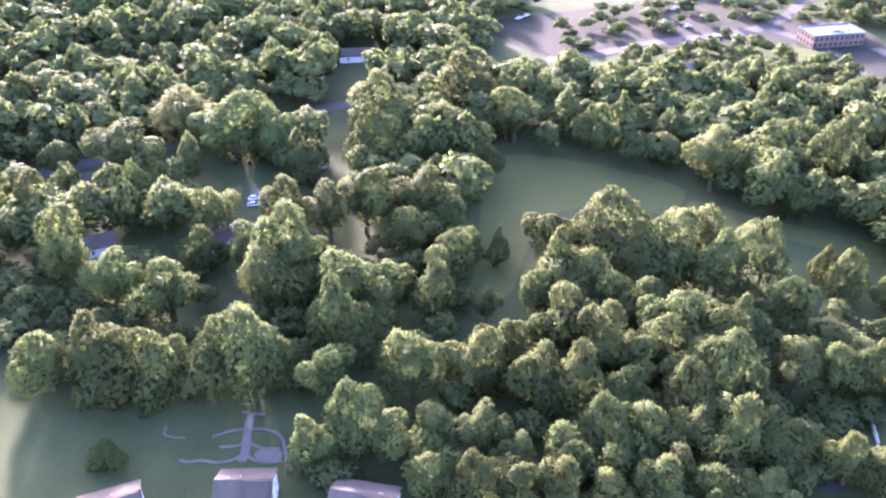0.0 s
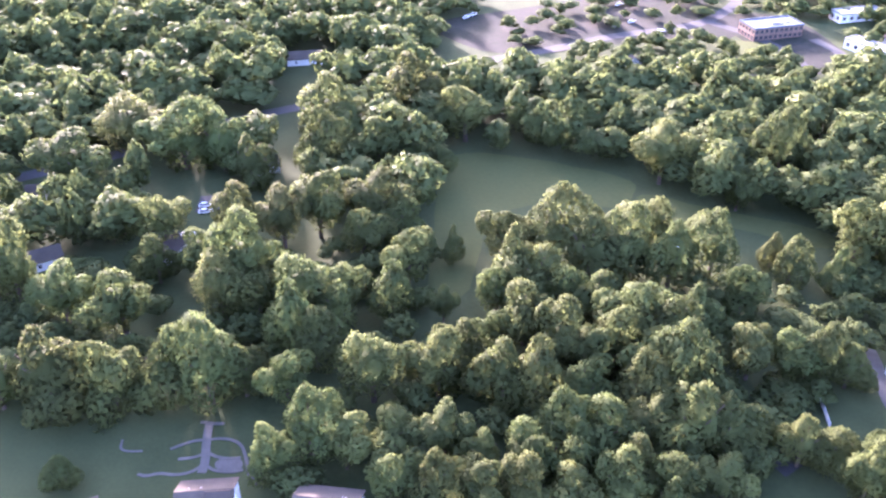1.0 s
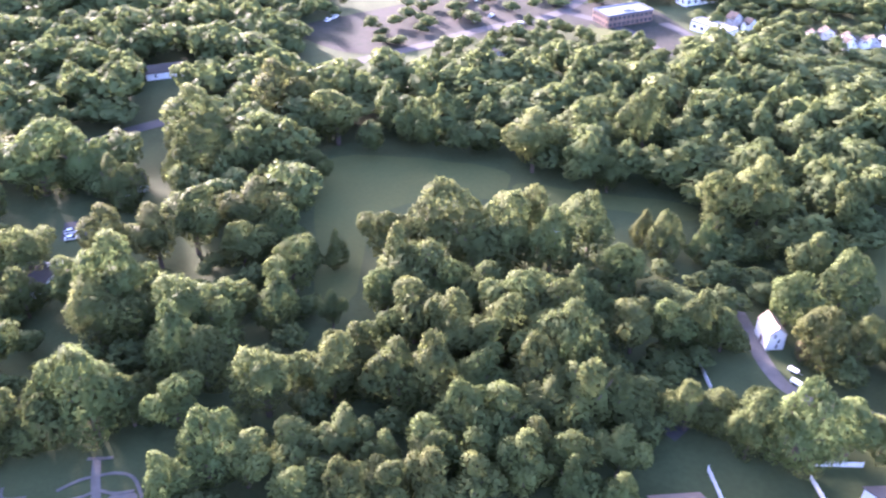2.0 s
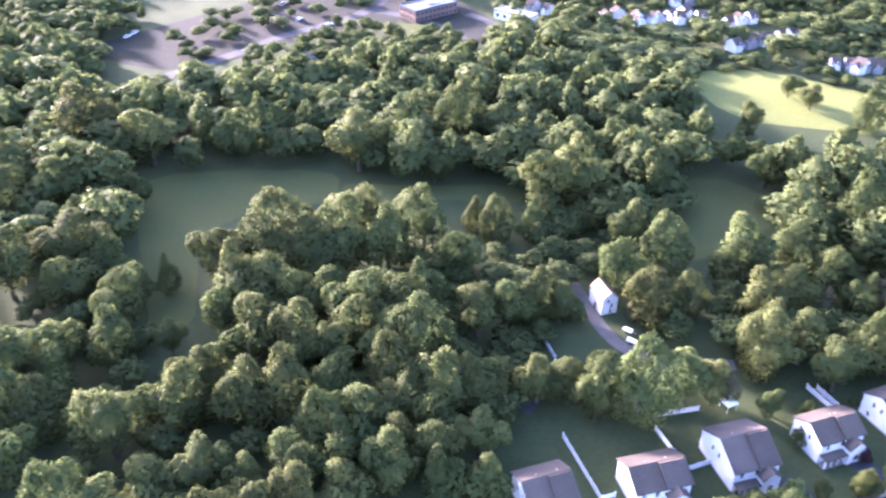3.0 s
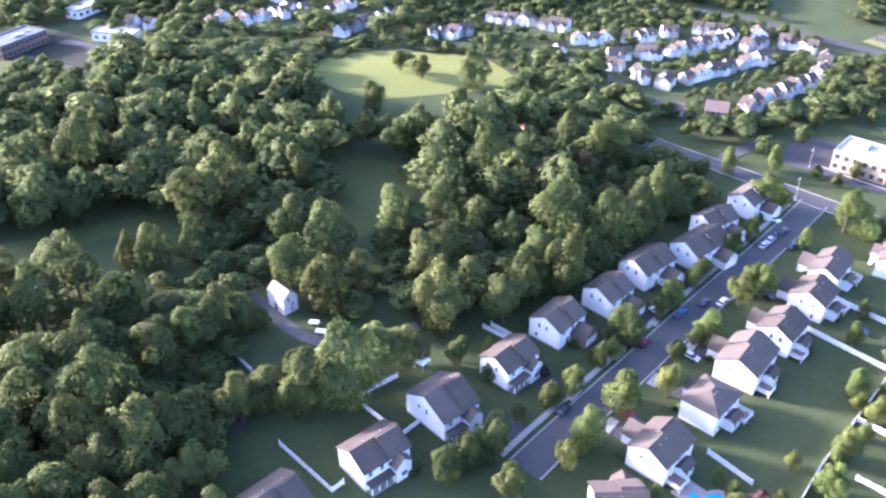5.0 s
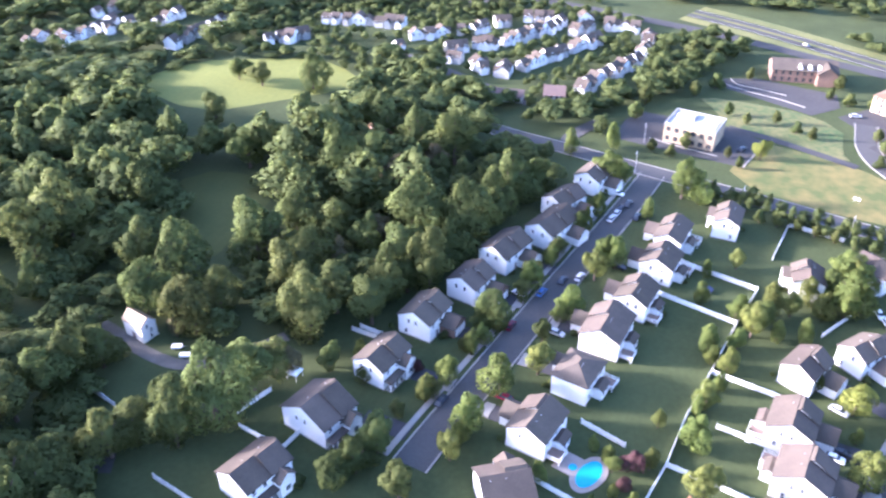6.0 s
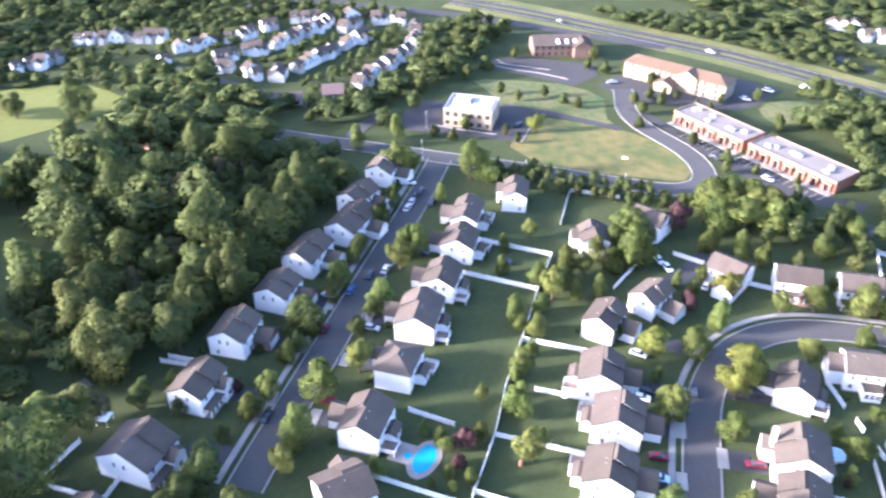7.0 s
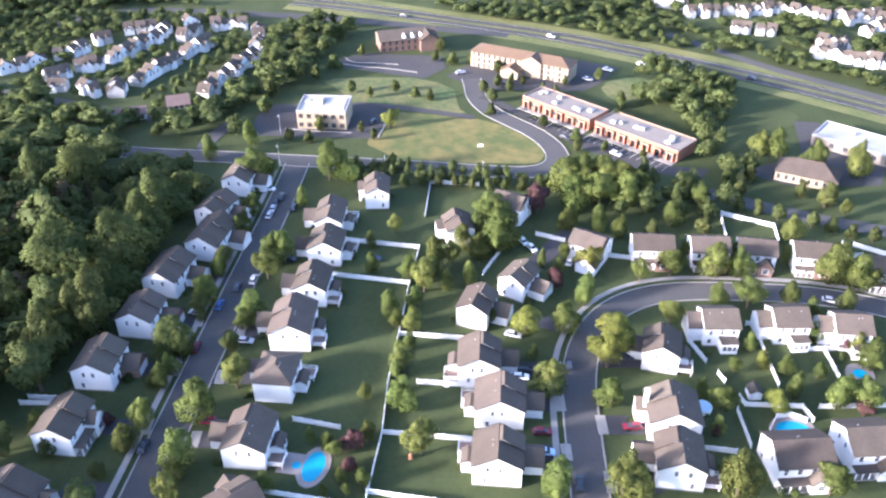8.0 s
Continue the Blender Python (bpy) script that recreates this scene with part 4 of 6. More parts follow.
# ---- ground, roads ----
bm = bmesh.new()
bmesh.ops.create_grid(bm, x_segments=80, y_segments=80, size=3000)
ground = setting(link("ground", bm, GRASS), "rough green grass over flat land", "ground")
for k, (name, outline, mat, label, cat) in enumerate((
        ("meadow", MEADOW_WEST, MEADOW, "green mown meadow between the woods", "meadow"), ("meadow", MEADOW_MID, MEADOW, "green strip of meadow before dark woods", "meadow"),
        ("meadow", MEADOW_EAST, MEADOW, "green meadow enclosed by tall trees", "meadow"), ("meadow", MEADOW_FAR, HAYFIELD, "sunlit yellow-green hay meadow on the rise", "meadow"),
        ("lawn", LAWN_LANE, LAWN, "shaded lawn beside the gravel lane", "lawn"), ("lawn", LAWN_SOUTH, LAWN, "shaded back lawn with winding paths", "lawn"),
        ("lawn", LAWN_VILLAS, LAWN, "shaded lawn between scattered houses", "lawn"), ("lawn", GLADE, LAWN, "small shaded glade in the trees", "lawn"),
        ("field", FIELD_OFFICE, STRAW, "vacant lot of dry straw-coloured grass", "field"), ("field", FIELD_UPPER, ROUGH, "rough green field behind the office", "field"),
        ("field", FIELD_EAST, LAWN, "smooth green field by the wood", "field"), ("field", FIELD_ROADSIDE, ROUGH, "sunlit green verge by the hotel", "field"),
        ("parking_lot", LOT_OFFICE, LOT, "grey asphalt parking lot round the office", "parking lot"), ("parking_lot", LOT_STRIP, LOT, "grey parking lot before the brick offices", "parking lot"),
        ("parking_lot", LOT_HOTEL, LOT, "grey parking lot round the hotel", "parking lot"), ("parking_lot", LOT_CHURCH, LOT, "grey parking lot below the brick hall", "parking lot"),
        ("parking_lot", LOT_WAREHOUSE, LOT, "grey yard beside the white-roofed warehouse", "parking lot"), ("parking_lot", LOT_MALL, SCRUB, "wide pale parking lot in the distance", "parking lot"),
        ("parking_lot", LOT_SCHOOL, SCRUB, "pale paved yard of a distant school", "parking lot"),
        ("parking_lot", LOT_NORTH, SCRUB, "wide pale paved ground in the distance", "parking lot"), ("lawn", LAWN_SCHOOL, MEADOW, "sunlit lawn before the school", "lawn"),
        ("hardstand", HARDSTAND, LOT, "small paved hardstand between trees", "pavement"), ("driveway", DRIVE_UPPER, LOT, "pale parking place on the lawn", "driveway"), ("driveway", DRIVE_LOWER, LOT, "pale drive beside a cottage", "driveway"))):
    setting(sheet(name, outline, 0.03 + 0.004 * k, mat, 0.4 if mat not in (LOT,) else 0.0, k, 0 if mat is LOT else 1 if mat in (STRAW, ROUGH, HAYFIELD) else 2), label, cat)

for level, (name, line, width, walk_way, label) in enumerate((("street", STREET_ONE, 8.2, 1, "grey asphalt residential street with parked cars"), ("street", STREET_TWO, 8.0, 1, "curving grey asphalt residential street"),
                                           ("road", CROSS_ROAD, 8.0, 1, "winding grey asphalt access road"), ("road", SIDE_ROAD, 7.0, 0, "asphalt road behind the hedge"),
                                           ("highway", HIGHWAY, 12.0, 0, "long straight dual carriageway"), ("highway_ramp", HIGHWAY_RAMP, 8.0, 0, "pale slip road to the highway"),
                                           ("road", TRAFFIC_LANE, 6.0, 0, "pale distant side road beside the highway"), ("road", FAR_ROAD, 7.0, 0, "grey road past the distant paved ground"), ("road", FAR_ROAD_EAST, 6.0, 0, "winding grey road by the school"), ("drive", FIELD_DRIVE, 4.0, 0, "pale drive across the rough field"), ("drive", HOTEL_DRIVE, 4.0, 0, "pale drive to the brick offices"), ("road", ESTATE_ROAD, 6.0, 0, "pale asphalt road below the estate"), ("road", ESTATE_SPUR, 6.0, 0, "short asphalt road into the estate"), ("lane", LANE, 4.0, 0, "pale gravel lane to the white barn"),
                                           ("road", OLD_ROAD, 7.0, 0, "pale country road through the trees"))):
    mat = GRAVEL if name == "lane" else (ASPHALT if name in ("street", "road") and "grey road" not in label and "winding grey road" not in label else LOT)
    road = setting(ribbon(name, line, width, 0.125 + 0.005 * level, mat), label, "road")
    if walk_way:
        for s in (-1, 1):
            setting(ribbon("kerb", line, 0.4, 0.27, KERB, 0.2, s * (width / 2 + 0.17)), "pale concrete kerb along the street", "kerb")
            if name == "street" and s > 0:
                setting(ribbon("sidewalk", line, 1.5, 0.24, CONCRETE, 0.2, s * (width / 2 + 2.5)), "pale concrete sidewalk along the street", "sidewalk")
    if name == "highway":
        for s in (-10.5, 10.5):
            setting(ribbon("verge", line, 7.0, 0.1, DULL_VERGE, 0, s), "dry grass verge along the highway", "verge")
        for s, w in ((0, 2.4), (-5.5, 0.2), (5.5, 0.2)):
            setting(ribbon("verge" if w > 1 else "lane_marking", line, w, 0.21, DULL_VERGE if w > 1 else PAINT, 0, s), "strip between the carriageways" if w > 1 else "white painted edge line", "verge" if w > 1 else "marking")

for line in (HALL_KERB, HALL_KERB_UPPER, OFFICE_KERB, OFFICE_KERB_FRONT):
    setting(ribbon("kerb", line, 0.5, 0.3, KERB, 0.3, 0, 2), "pale concrete kerb round the parking lot", "kerb")


# ---- houses ----
def railing(parent, x0, x1, y0, y1, z, open_side=None):
    """A white rail with balusters round a deck, each run its own part."""
    for k, (xa, ya, xb, yb) in enumerate(((x0, y0, x1, y0), (x1, y0, x1, y1), (x0, y1, x0, y0))):
        if k == open_side:
            continue
        bm = bmesh.new()
        n = max(2, int(math.hypot(xb - xa, yb - ya) / 0.3))
        lo, hi = (min(xa, xb) - 0.05, max(xa, xb) + 0.05), (min(ya, yb) - 0.05, max(ya, yb) + 0.05)
        box(bm, *lo, *hi, z + 0.92, z + 1.02)
        box(bm, *lo, *hi, z + 0.1, z + 0.18)
        for i in range(n + 1):
            x, y = xa + (xb - xa) * i / n, ya + (yb - ya) * i / n
            r = 0.07 if i in (0, n) else 0.035
            box(bm, x - r, x + r, y - r, y + r, z, z + (1.08 if r > 0.05 else 0.95))
        part("railing", bm, TRIM, parent)


def deck(parent, x0, x1, y0, y1, z):
    """A raised deck behind a house: y1 touches the wall."""
    d = part("deck", boxes((x0, x1, y0, y1 - 0.01, z - 0.25, z)), DECKING, parent, "weathered grey timber deck")
    railing(d, x0, x1, y0, y1, z)
    for x in (x0 + 0.2, (x0 + x1) / 2, x1 - 0.2):
        part("post", boxes((x - 0.1, x + 0.1, y0 + 0.1, y0 + 0.3, 0, z - 0.25)), TRIM, d)
    steps = max(3, int(z / 0.2))
    for i in range(steps):
        part("step", boxes((x1 + 0.28 * i, x1 + 0.28 * i + 0.3, y0 + 0.1, y0 + 1.3, 0, z - z * (i + 0.6) / steps)), TRIM, d)


def house(x, y, angle, length, width, side, style, rng):
    """Ridge along local x; the front is local +y."""
    if side < 0:
        angle += 180
    h = empty("house", pose(x, y, 0, 0, 0, angle))
    L, W = length / 2, width
    eave, ridge = 6.0, 6.0 + 0.27 * width
    near = -side  # the end of the ridge that faces the viewer's street end
    body = part("wall", boxes(), SIDING, h)
    bm = bmesh.new()
    if style == "hip":
        box(bm, -L - 0.5, L + 0.5, -W / 2, W / 2, 0, eave + 0.02)
    else:
        gabled(bm, -L, L, 0, W, eave, ridge)
    bm.to_mesh(body.data)
    bm.free()
    bm = bmesh.new()
    if style == "hip":
        hip_roof(bm, -L - 0.5, L + 0.5, 0, W, eave, ridge)
    else:
        gable_roof(bm, -L, L, 0, W, eave, ridge)
    part("roof", bm, SHINGLE, h, "dark grey-brown shingle roof")
    # a second, taller or lower mass with its own gable
    if style in ("wing", "brick", "porch", "deck", "deck2", "plain", "chimney"):
        a, b = sorted((-near * 0.1 * L, -near * (L - 0.6)))
        bm = bmesh.new()
        gabled(bm, a, b, 0.9, W - 1.4, eave + 0.25, ridge + 0.4, 0.01)
        part("upper_wall", bm, SIDING, h)
        bm = bmesh.new()
        gable_roof(bm, a, b, 0.9, W - 1.4, eave + 0.25, ridge + 0.4, 0.4)
        part("upper_roof", bm, SHINGLE, h)
    # a garage or front wing with its gable to the street
    gx = -near * (L * 0.42) if style != "entry" else -L * 0.45
    gw, gd = (6.0, 4.6) if style in ("wing", "brick", "deck", "deck2") else (4.2, 2.4)
    ge, gr = (3.0, 5.2) if style in ("wing", "brick", "deck", "deck2", "entry") else (4.6, 6.4)
    if style not in ("sun",):
        skin = BRICK_DULL if style in ("brick",) or (style == "entry" and x > 185) else SIDING
        part("wing", turned(lambda m: gabled(m, W / 2 - 0.3, W / 2 + gd, -gx, gw, ge, gr, 0.01)), skin, h, "gabled front wing")
        part("wing_roof", turned(lambda m: gable_roof(m, W / 2 - 1.4, W / 2 + gd, -gx, gw, ge, gr, 0.35)), SHINGLE, h)
        if gw > 5:
            part("garage_door", boxes((gx - 2.4, gx + 2.4, W / 2 + gd, W / 2 + gd + 0.05, 0.05, 2.3)), TRIM, h, "white double garage door")
        else:
            window(h, gx, W / 2 + gd, 1.9, 90, 1.5)
        part("door", boxes((gx + near * (gw / 2 + 1.4) - 0.5, gx + near * (gw / 2 + 1.4) + 0.5, W / 2, W / 2 + 0.07, 0.1, 2.2)), material_door, h, "dark front door")
    if style in ("porch", "entry"):
        px0, px1 = sorted((gx + (gw / 2 + 0.2) * (1 if gx < 0 else -1), (L - 0.3) * (1 if gx < 0 else -1)))
        if px1 - px0 > 2:
            p = part("porch", boxes((px0, px1, W / 2 + 0.01, W / 2 + 2.0, 0, 0.4)), CONCRETE, h, "white-posted front porch")
            part("porch_roof", boxes((px0 - 0.2, px1 + 0.2, W / 2 + 0.005, W / 2 + 2.3, 2.75, 3.0)), SHINGLE, p)
            for i in range(4):
                xx = px0 + 0.15 + (px1 - px0 - 0.3) * i / 3
                part("column", boxes((xx - 0.11, xx + 0.11, W / 2 + 1.75, W / 2 + 1.97, 0.4, 2.75)), TRIM, p)
    # windows: front, back and one or two in each gable
    n = 3 if L < 6 else 4
    for i in range(n):
        xx = -L + 2 * L * (i + 0.5) / n
        window(h, xx, W / 2, 4.6, 90)
        for z in (1.7, 4.6):
            window(h, xx, -W / 2, z, -90)
    for s, f in ((-1, 180), (1, 0)):
        if style != "hip":
            window(h, s * L, rng.uniform(0.5, 1.5), 5.0, f, 0.8)
            window(h, s * L, -rng.uniform(1.5, 2.2), 5.0, f, 0.8)
            if rng.random() < 0.6:
                window(h, s * L, -W / 4, 1.6, f, 0.8)
    if style in ("deck", "deck2", "hip"):
        z = 1.2 if style == "deck" else 0.9
        # a bump-out and a deck at the back
        part("bay", boxes((-near * L * 0.1 - 2.0, -near * L * 0.1 + 2.0, -W / 2 - 2.6, -W / 2 + 0.01, 0.01, 3.0)), SIDING, h, "single-storey rear bay")
        bm = bmesh.new()
        gable_roof(bm, -2.1, 2.1, 0, 2.8, 3.0, 3.9, 0.2)
        bmesh.ops.translate(bm, verts=bm.verts, vec=(-near * L * 0.1, -W / 2 - 1.3, 0))
        part("bay_roof", bm, SHINGLE, h)
        for i in (-1, 1):
            window(h, -near * L * 0.1 + i, -W / 2 - 2.6, 1.7, -90, 1.1)
        c = near * (L * 0.55) if rng.random() < 0.5 else -near * (L * 0.1 + 4.0)
        deck(h, c - 1.9, c + 1.9, -W / 2 - 3.6, -W / 2, z)
    if style == "sun":
        part("sunroom", boxes((-0.6, 3.6, -W / 2 - 3.2, -W / 2 + 0.01, 0.01, 3.2)), TRIM, h, "white glazed sunroom")
        part("sunroom_roof", boxes((-0.8, 3.8, -W / 2 - 3.4, -W / 2 - 0.005, 3.2, 3.4)), SHINGLE, h)
        for i in range(3):
            window(h, 0.2 + 1.3 * i, -W / 2 - 3.2, 1.8, -90)
        a, b = -L - 3.4, -L + 0.3
        bm = bmesh.new()
        gabled(bm, a, b, 0.8, W - 3, 4.6, 7.0)
        part("side_wing", bm, SIDING, h)
        bm = bmesh.new()
        gable_roof(bm, a, b - 0.4, 0.8, W - 3, 4.6, 7.0)
        part("side_wing_roof", bm, SHINGLE, h)
    if style == "chimney":
        part("chimney", boxes((0.4, 1.6, W / 2, W / 2 + 0.9, 0, ridge + 0.6), (0.3, 1.7, W / 2 - 0.08, W / 2 + 0.98, ridge + 0.6, ridge + 0.8)), SIDING, h, "white boxed chimney")
    part("foundation", boxes((-L - 0.06, L + 0.06, -W / 2 - 0.06, W / 2 + 0.06, -0.1, 0.35)), CONCRETE, h)
    for i in range(2):
        xx = rng.uniform(-L * 0.7, L * 0.7)
        zz = ridge - 1.1 * (ridge - eave) / (W / 2) + 0.1
        part("roof_vent", boxes((xx - 0.08, xx + 0.08, -1.2, -1.04, zz, zz + 0.35)), STEEL, h, "small grey roof vent")
    return h


CREAM_PALE = material("pale_cream_trim", (0.45, 0.37, 0.26), (0.38, 0.31, 0.22), 0.8, 0.3, 2)
material_door = material("dark_door", (0.07, 0.03, 0.03), None, 0.5, 1, 5)
LABELS = {"wing": "white-sided two-storey house with dark shingle roof and garage wing", "brick": "two-storey house with white gable and red brick front",
          "porch": "white-sided two-storey house with a columned front porch", "deck": "white-sided two-storey house with rear bay and deck",
          "chimney": "white-sided two-storey house with a tall boxed chimney", "deck2": "white-sided two-storey house with low rear deck", "plain": "white-sided two-storey house with dark shingle roof",
          "hip": "white-sided two-storey house under a hipped brown roof", "entry": "two-storey house with a gabled entry and porch",
          "sun": "white-sided two-storey house with sunroom and side wing"}
rng = random.Random(5)
FOOT = []  # house places, kept clear of trees
TOWN_FOOT = []
for rows, group in ((HOUSES_NORTH, "houses on the north side of the street"), (HOUSES_YARD, "houses backing on the lawn"), (HOUSES_SOUTH, "houses on the south side of the street"),
                    (HOUSES_CRESCENT_WEST, "houses west of the crescent"), (HOUSES_CRESCENT_FAR, "houses beyond the crescent"), (HOUSES_CRESCENT_IN, "houses inside the crescent")):
    for x, y, ang, length, width, side, style in rows:
        tagged(house(x, y, ang, length, width, side, style, rng), LABELS[style], "house", group)
        FOOT.append((x, y, 8.5))


def townhouse_parts(siding):
    w = 6.4
    bm = bmesh.new()
    gabled(bm, -w / 2, w / 2, 0, 9, 5.0, 8.3)
    wall = mesh_of("wall", bm, siding)
    bm = bmesh.new()
    gable_roof(bm, -w / 2, w / 2, 0, 9, 5.0, 8.3, 0.3)
    roof = mesh_of("roof", bm, SHINGLE)
    bm = turned(lambda m: gabled(m, -6.0, 4.0, 0.6, 4.2, 4.2, 6.4, 0.02))
    wing = mesh_of("wing", bm, siding)
    bm = turned(lambda m: gable_roof(m, -6.0, 3.5, 0.6, 4.2, 4.2, 6.4, 0.3))
    return wall, roof, wing, mesh_of("wing_roof", bm, SHINGLE)


# Far houses: one kit with shade put into the wall colour, one plain white.
TOWNS = [townhouse_parts(SIDING_SHADE), townhouse_parts(SIDING)]
for x0, y0, x1, y1, n in ESTATE_ROWS:
    ang = math.degrees(math.atan2(y1 - y0, x1 - x0))
    for i in range(int(n)):
        f = (i + 0.5) / n
        x, y = x0 + (x1 - x0) * f + rng.uniform(-0.6, 0.6), y0 + (y1 - y0) * f + rng.uniform(-0.9, 0.9)
        t = empty("townhouse", pose(x, y, 0, 0, 0, ang + rng.choice((0, 0, 180, 90)) + rng.uniform(-4, 4)))
        s = rng.uniform(0.62, 0.8)
        kit = TOWNS[rng.random() < 0.55]
        share("wall", kit[0], t, Matrix.Diagonal((s, s, s, 1)))
        share("roof", kit[1], t, Matrix.Diagonal((s, s, s, 1)))
        share("wing", kit[2], t, Matrix.Diagonal((s, s, s, 1)))
        share("wing_roof", kit[3], t, Matrix.Diagonal((s, s, s, 1)))
        for k in range(2):
            window(t, (k - 0.5) * 2.6, 4.5 * s, 2.9, 90, 0.8)
            window(t, -3.2 * s, (k - 0.5) * 2.8, 2.9, 180, 0.8)
        tagged(t, "small pale townhouse with grey roof, far away", "house", "distant estate")
        TOWN_FOOT.append((x, y, 4.0))


# ---- large buildings ----
def keep_clear(x, y, ang, w, d):
    """Circles along a building's length where no tree may stand."""
    n = max(1, round(w / d))
    for i in range(n):
        f = ((i + 0.5) / n - 0.5) * w
        FOOT.append((x + math.cos(radians(ang)) * f, y + math.sin(radians(ang)) * f, d * 0.72))


def slab_building(name, x, y, ang, w, d, hgt, storeys, bays, wall_mat, roof_mat, label, category, units=5):
    """A flat-roofed block with a parapet, rows of windows and roof plant; front is local -y."""
    b = empty(name, pose(x, y, 0, 0, 0, ang))
    part("wall", boxes((-w / 2, w / 2, -d / 2, d / 2, 0, hgt)), wall_mat, b)
    part("roof", boxes((-w / 2 + 0.3, w / 2 - 0.3, -d / 2 + 0.3, d / 2 - 0.3, hgt, hgt + 0.06)), roof_mat, b, "pale flat roof")
    part("parapet", boxes((-w / 2 - 0.1, w / 2 + 0.1, -d / 2 - 0.1, -d / 2 + 0.25, hgt - 0.3, hgt + 0.5), (-w / 2 - 0.1, w / 2 + 0.1, d / 2 - 0.25, d / 2 + 0.1, hgt - 0.3, hgt + 0.5),
                          (-w / 2 - 0.1, -w / 2 + 0.25, -d / 2 + 0.25, d / 2 - 0.25, hgt - 0.3, hgt + 0.5), (w / 2 - 0.25, w / 2 + 0.1, -d / 2 + 0.25, d / 2 - 0.25, hgt - 0.3, hgt + 0.42)), wall_mat if wall_mat is BRICK else roof_mat, b)
    part("coping", boxes((-w / 2 - 0.14, w / 2 + 0.14, -d / 2 - 0.14, -d / 2 + 0.29, hgt + 0.42, hgt + 0.52), (-w / 2 - 0.14, w / 2 + 0.14, d / 2 - 0.29, d / 2 + 0.14, hgt + 0.42, hgt + 0.52),
                         (-w / 2 - 0.14, -w / 2 + 0.29, -d / 2 + 0.29, d / 2 - 0.29, hgt + 0.42, hgt + 0.52), (w / 2 - 0.29, w / 2 + 0.14, -d / 2 + 0.29, d / 2 - 0.29, hgt + 0.42, hgt + 0.52)), roof_mat, b, "pale coping")
    for s in range(storeys):
        z = hgt * (s + 0.5) / storeys
        for i in range(bays):
            xx = -w / 2 + w * (i + 0.5) / bays
            window(b, xx, -d / 2, z, -90, 1.3, WINDOW_DARK)
        for i in range(max(2, int(bays * d / w))):
            yy = -d / 2 + d * (i + 0.5) / max(2, int(bays * d / w))
            window(b, -w / 2, yy, z, 180, 1.2, WINDOW_DARK)
    r = random.Random(int(w * 10))
    for i in range(units):
        xx, yy = r.uniform(-w * 0.4, w * 0.4), r.uniform(-d * 0.25, d * 0.25)
        u = r.uniform(0.6, 1.3)
        part("roof_unit", boxes((xx - u, xx + u, yy - u * 0.7, yy + u * 0.7, hgt + 0.07, hgt + 0.9), (xx - u * 0.5, xx + u * 0.5, yy - u * 0.4, yy + u * 0.4, hgt + 0.9, hgt + 1.1)), STEEL, b)
    keep_clear(x, y, ang, w, d)
    return tagged(b, label, category)


office = slab_building("office_building", 306, 46, -94, 19, 15, 7.2, 2, 6, TAN, WHITE_ROOF, "tan two-storey office block with a bright white roof", "office", 3)
part("penthouse", boxes((-4.5, -0.5, -1, 4, 7.28, 8.6)), WHITE_ROOF, office, "white rooftop plant room")
part("upper_roof", boxes((0.5, 8.5, -5.5, 5.5, 7.28, 7.7)), WHITE_ROOF, office)
slab_building("strip_offices", 313, -49, -134, 33, 12.5, 4.4, 1, 9, BRICK, FLAT_ROOF, "long low red-brick office strip with pale flat roof", "office", 8)
slab_building("strip_offices", 288, -76, -134, 36, 13, 4.4, 1, 10, BRICK, FLAT_ROOF, "long low red-brick office strip with pale flat roof", "office", 8)
for x, y, w, d, n in ((313, -49, 33, 12.5, 6), (288, -76, 36, 13, 7)):
    for i in range(n):
        f = -w / 2 + w * (i + 0.5) / n
        awn = empty("entrance_bay", pose(x, y, 0, 0, 0, -134) @ pose(f, -d / 2 - 0.7, 0))
        part("pier", boxes((-1.5, -0.9, -0.5, 0.64, 0, 3.3)), BRICK, awn)
        part("pier", boxes((0.9, 1.5, -0.5, 0.64, 0, 3.3)), BRICK, awn)
        part("canopy", boxes((-1.7, 1.7, -0.7, 0.64, 3.3, 3.7)), BRICK, awn)
        part("fascia", boxes((-1.72, 1.72, -0.74, -0.7, 3.5, 3.66)), CREAM_PALE, awn, "cream fascia strip")
        part("door", boxes((-0.85, 0.85, 0.56, 0.64, 0.05, 2.5)), GLASS, awn, "dark glazed door")
        tagged(awn, "brick entrance bay with a thin cream fascia", "entrance", "office entrances")
    walk_slab = setting(link("walkway", boxes((-w / 2, w / 2, -d / 2 - 3.2, -d / 2 - 0.02, 0, 0.2)), CONCRETE), "pale walkway along the brick offices", "pavement")
    walk_slab.matrix_world = pose(x, y, 0, 0, 0, -134)
    stalls = setting(link("stall_markings", boxes(*[(-w / 2 + 2.7 * i, -w / 2 + 2.7 * i + 0.16, -d / 2 - 8.4, -d / 2 - 3.6, 0.1, 0.115) for i in range(int(w / 2.7) + 1)]), PAINT), "white painted parking stall lines", "marking")
    stalls.matrix_world = pose(x, y, 0, 0, 0, -134)
slab_building("warehouse", 281, -154, -130, 30, 15, 4.2, 1, 6, FLAT_ROOF, WHITE_ROOF, "wide warehouse under a white flat roof", "warehouse", 2)


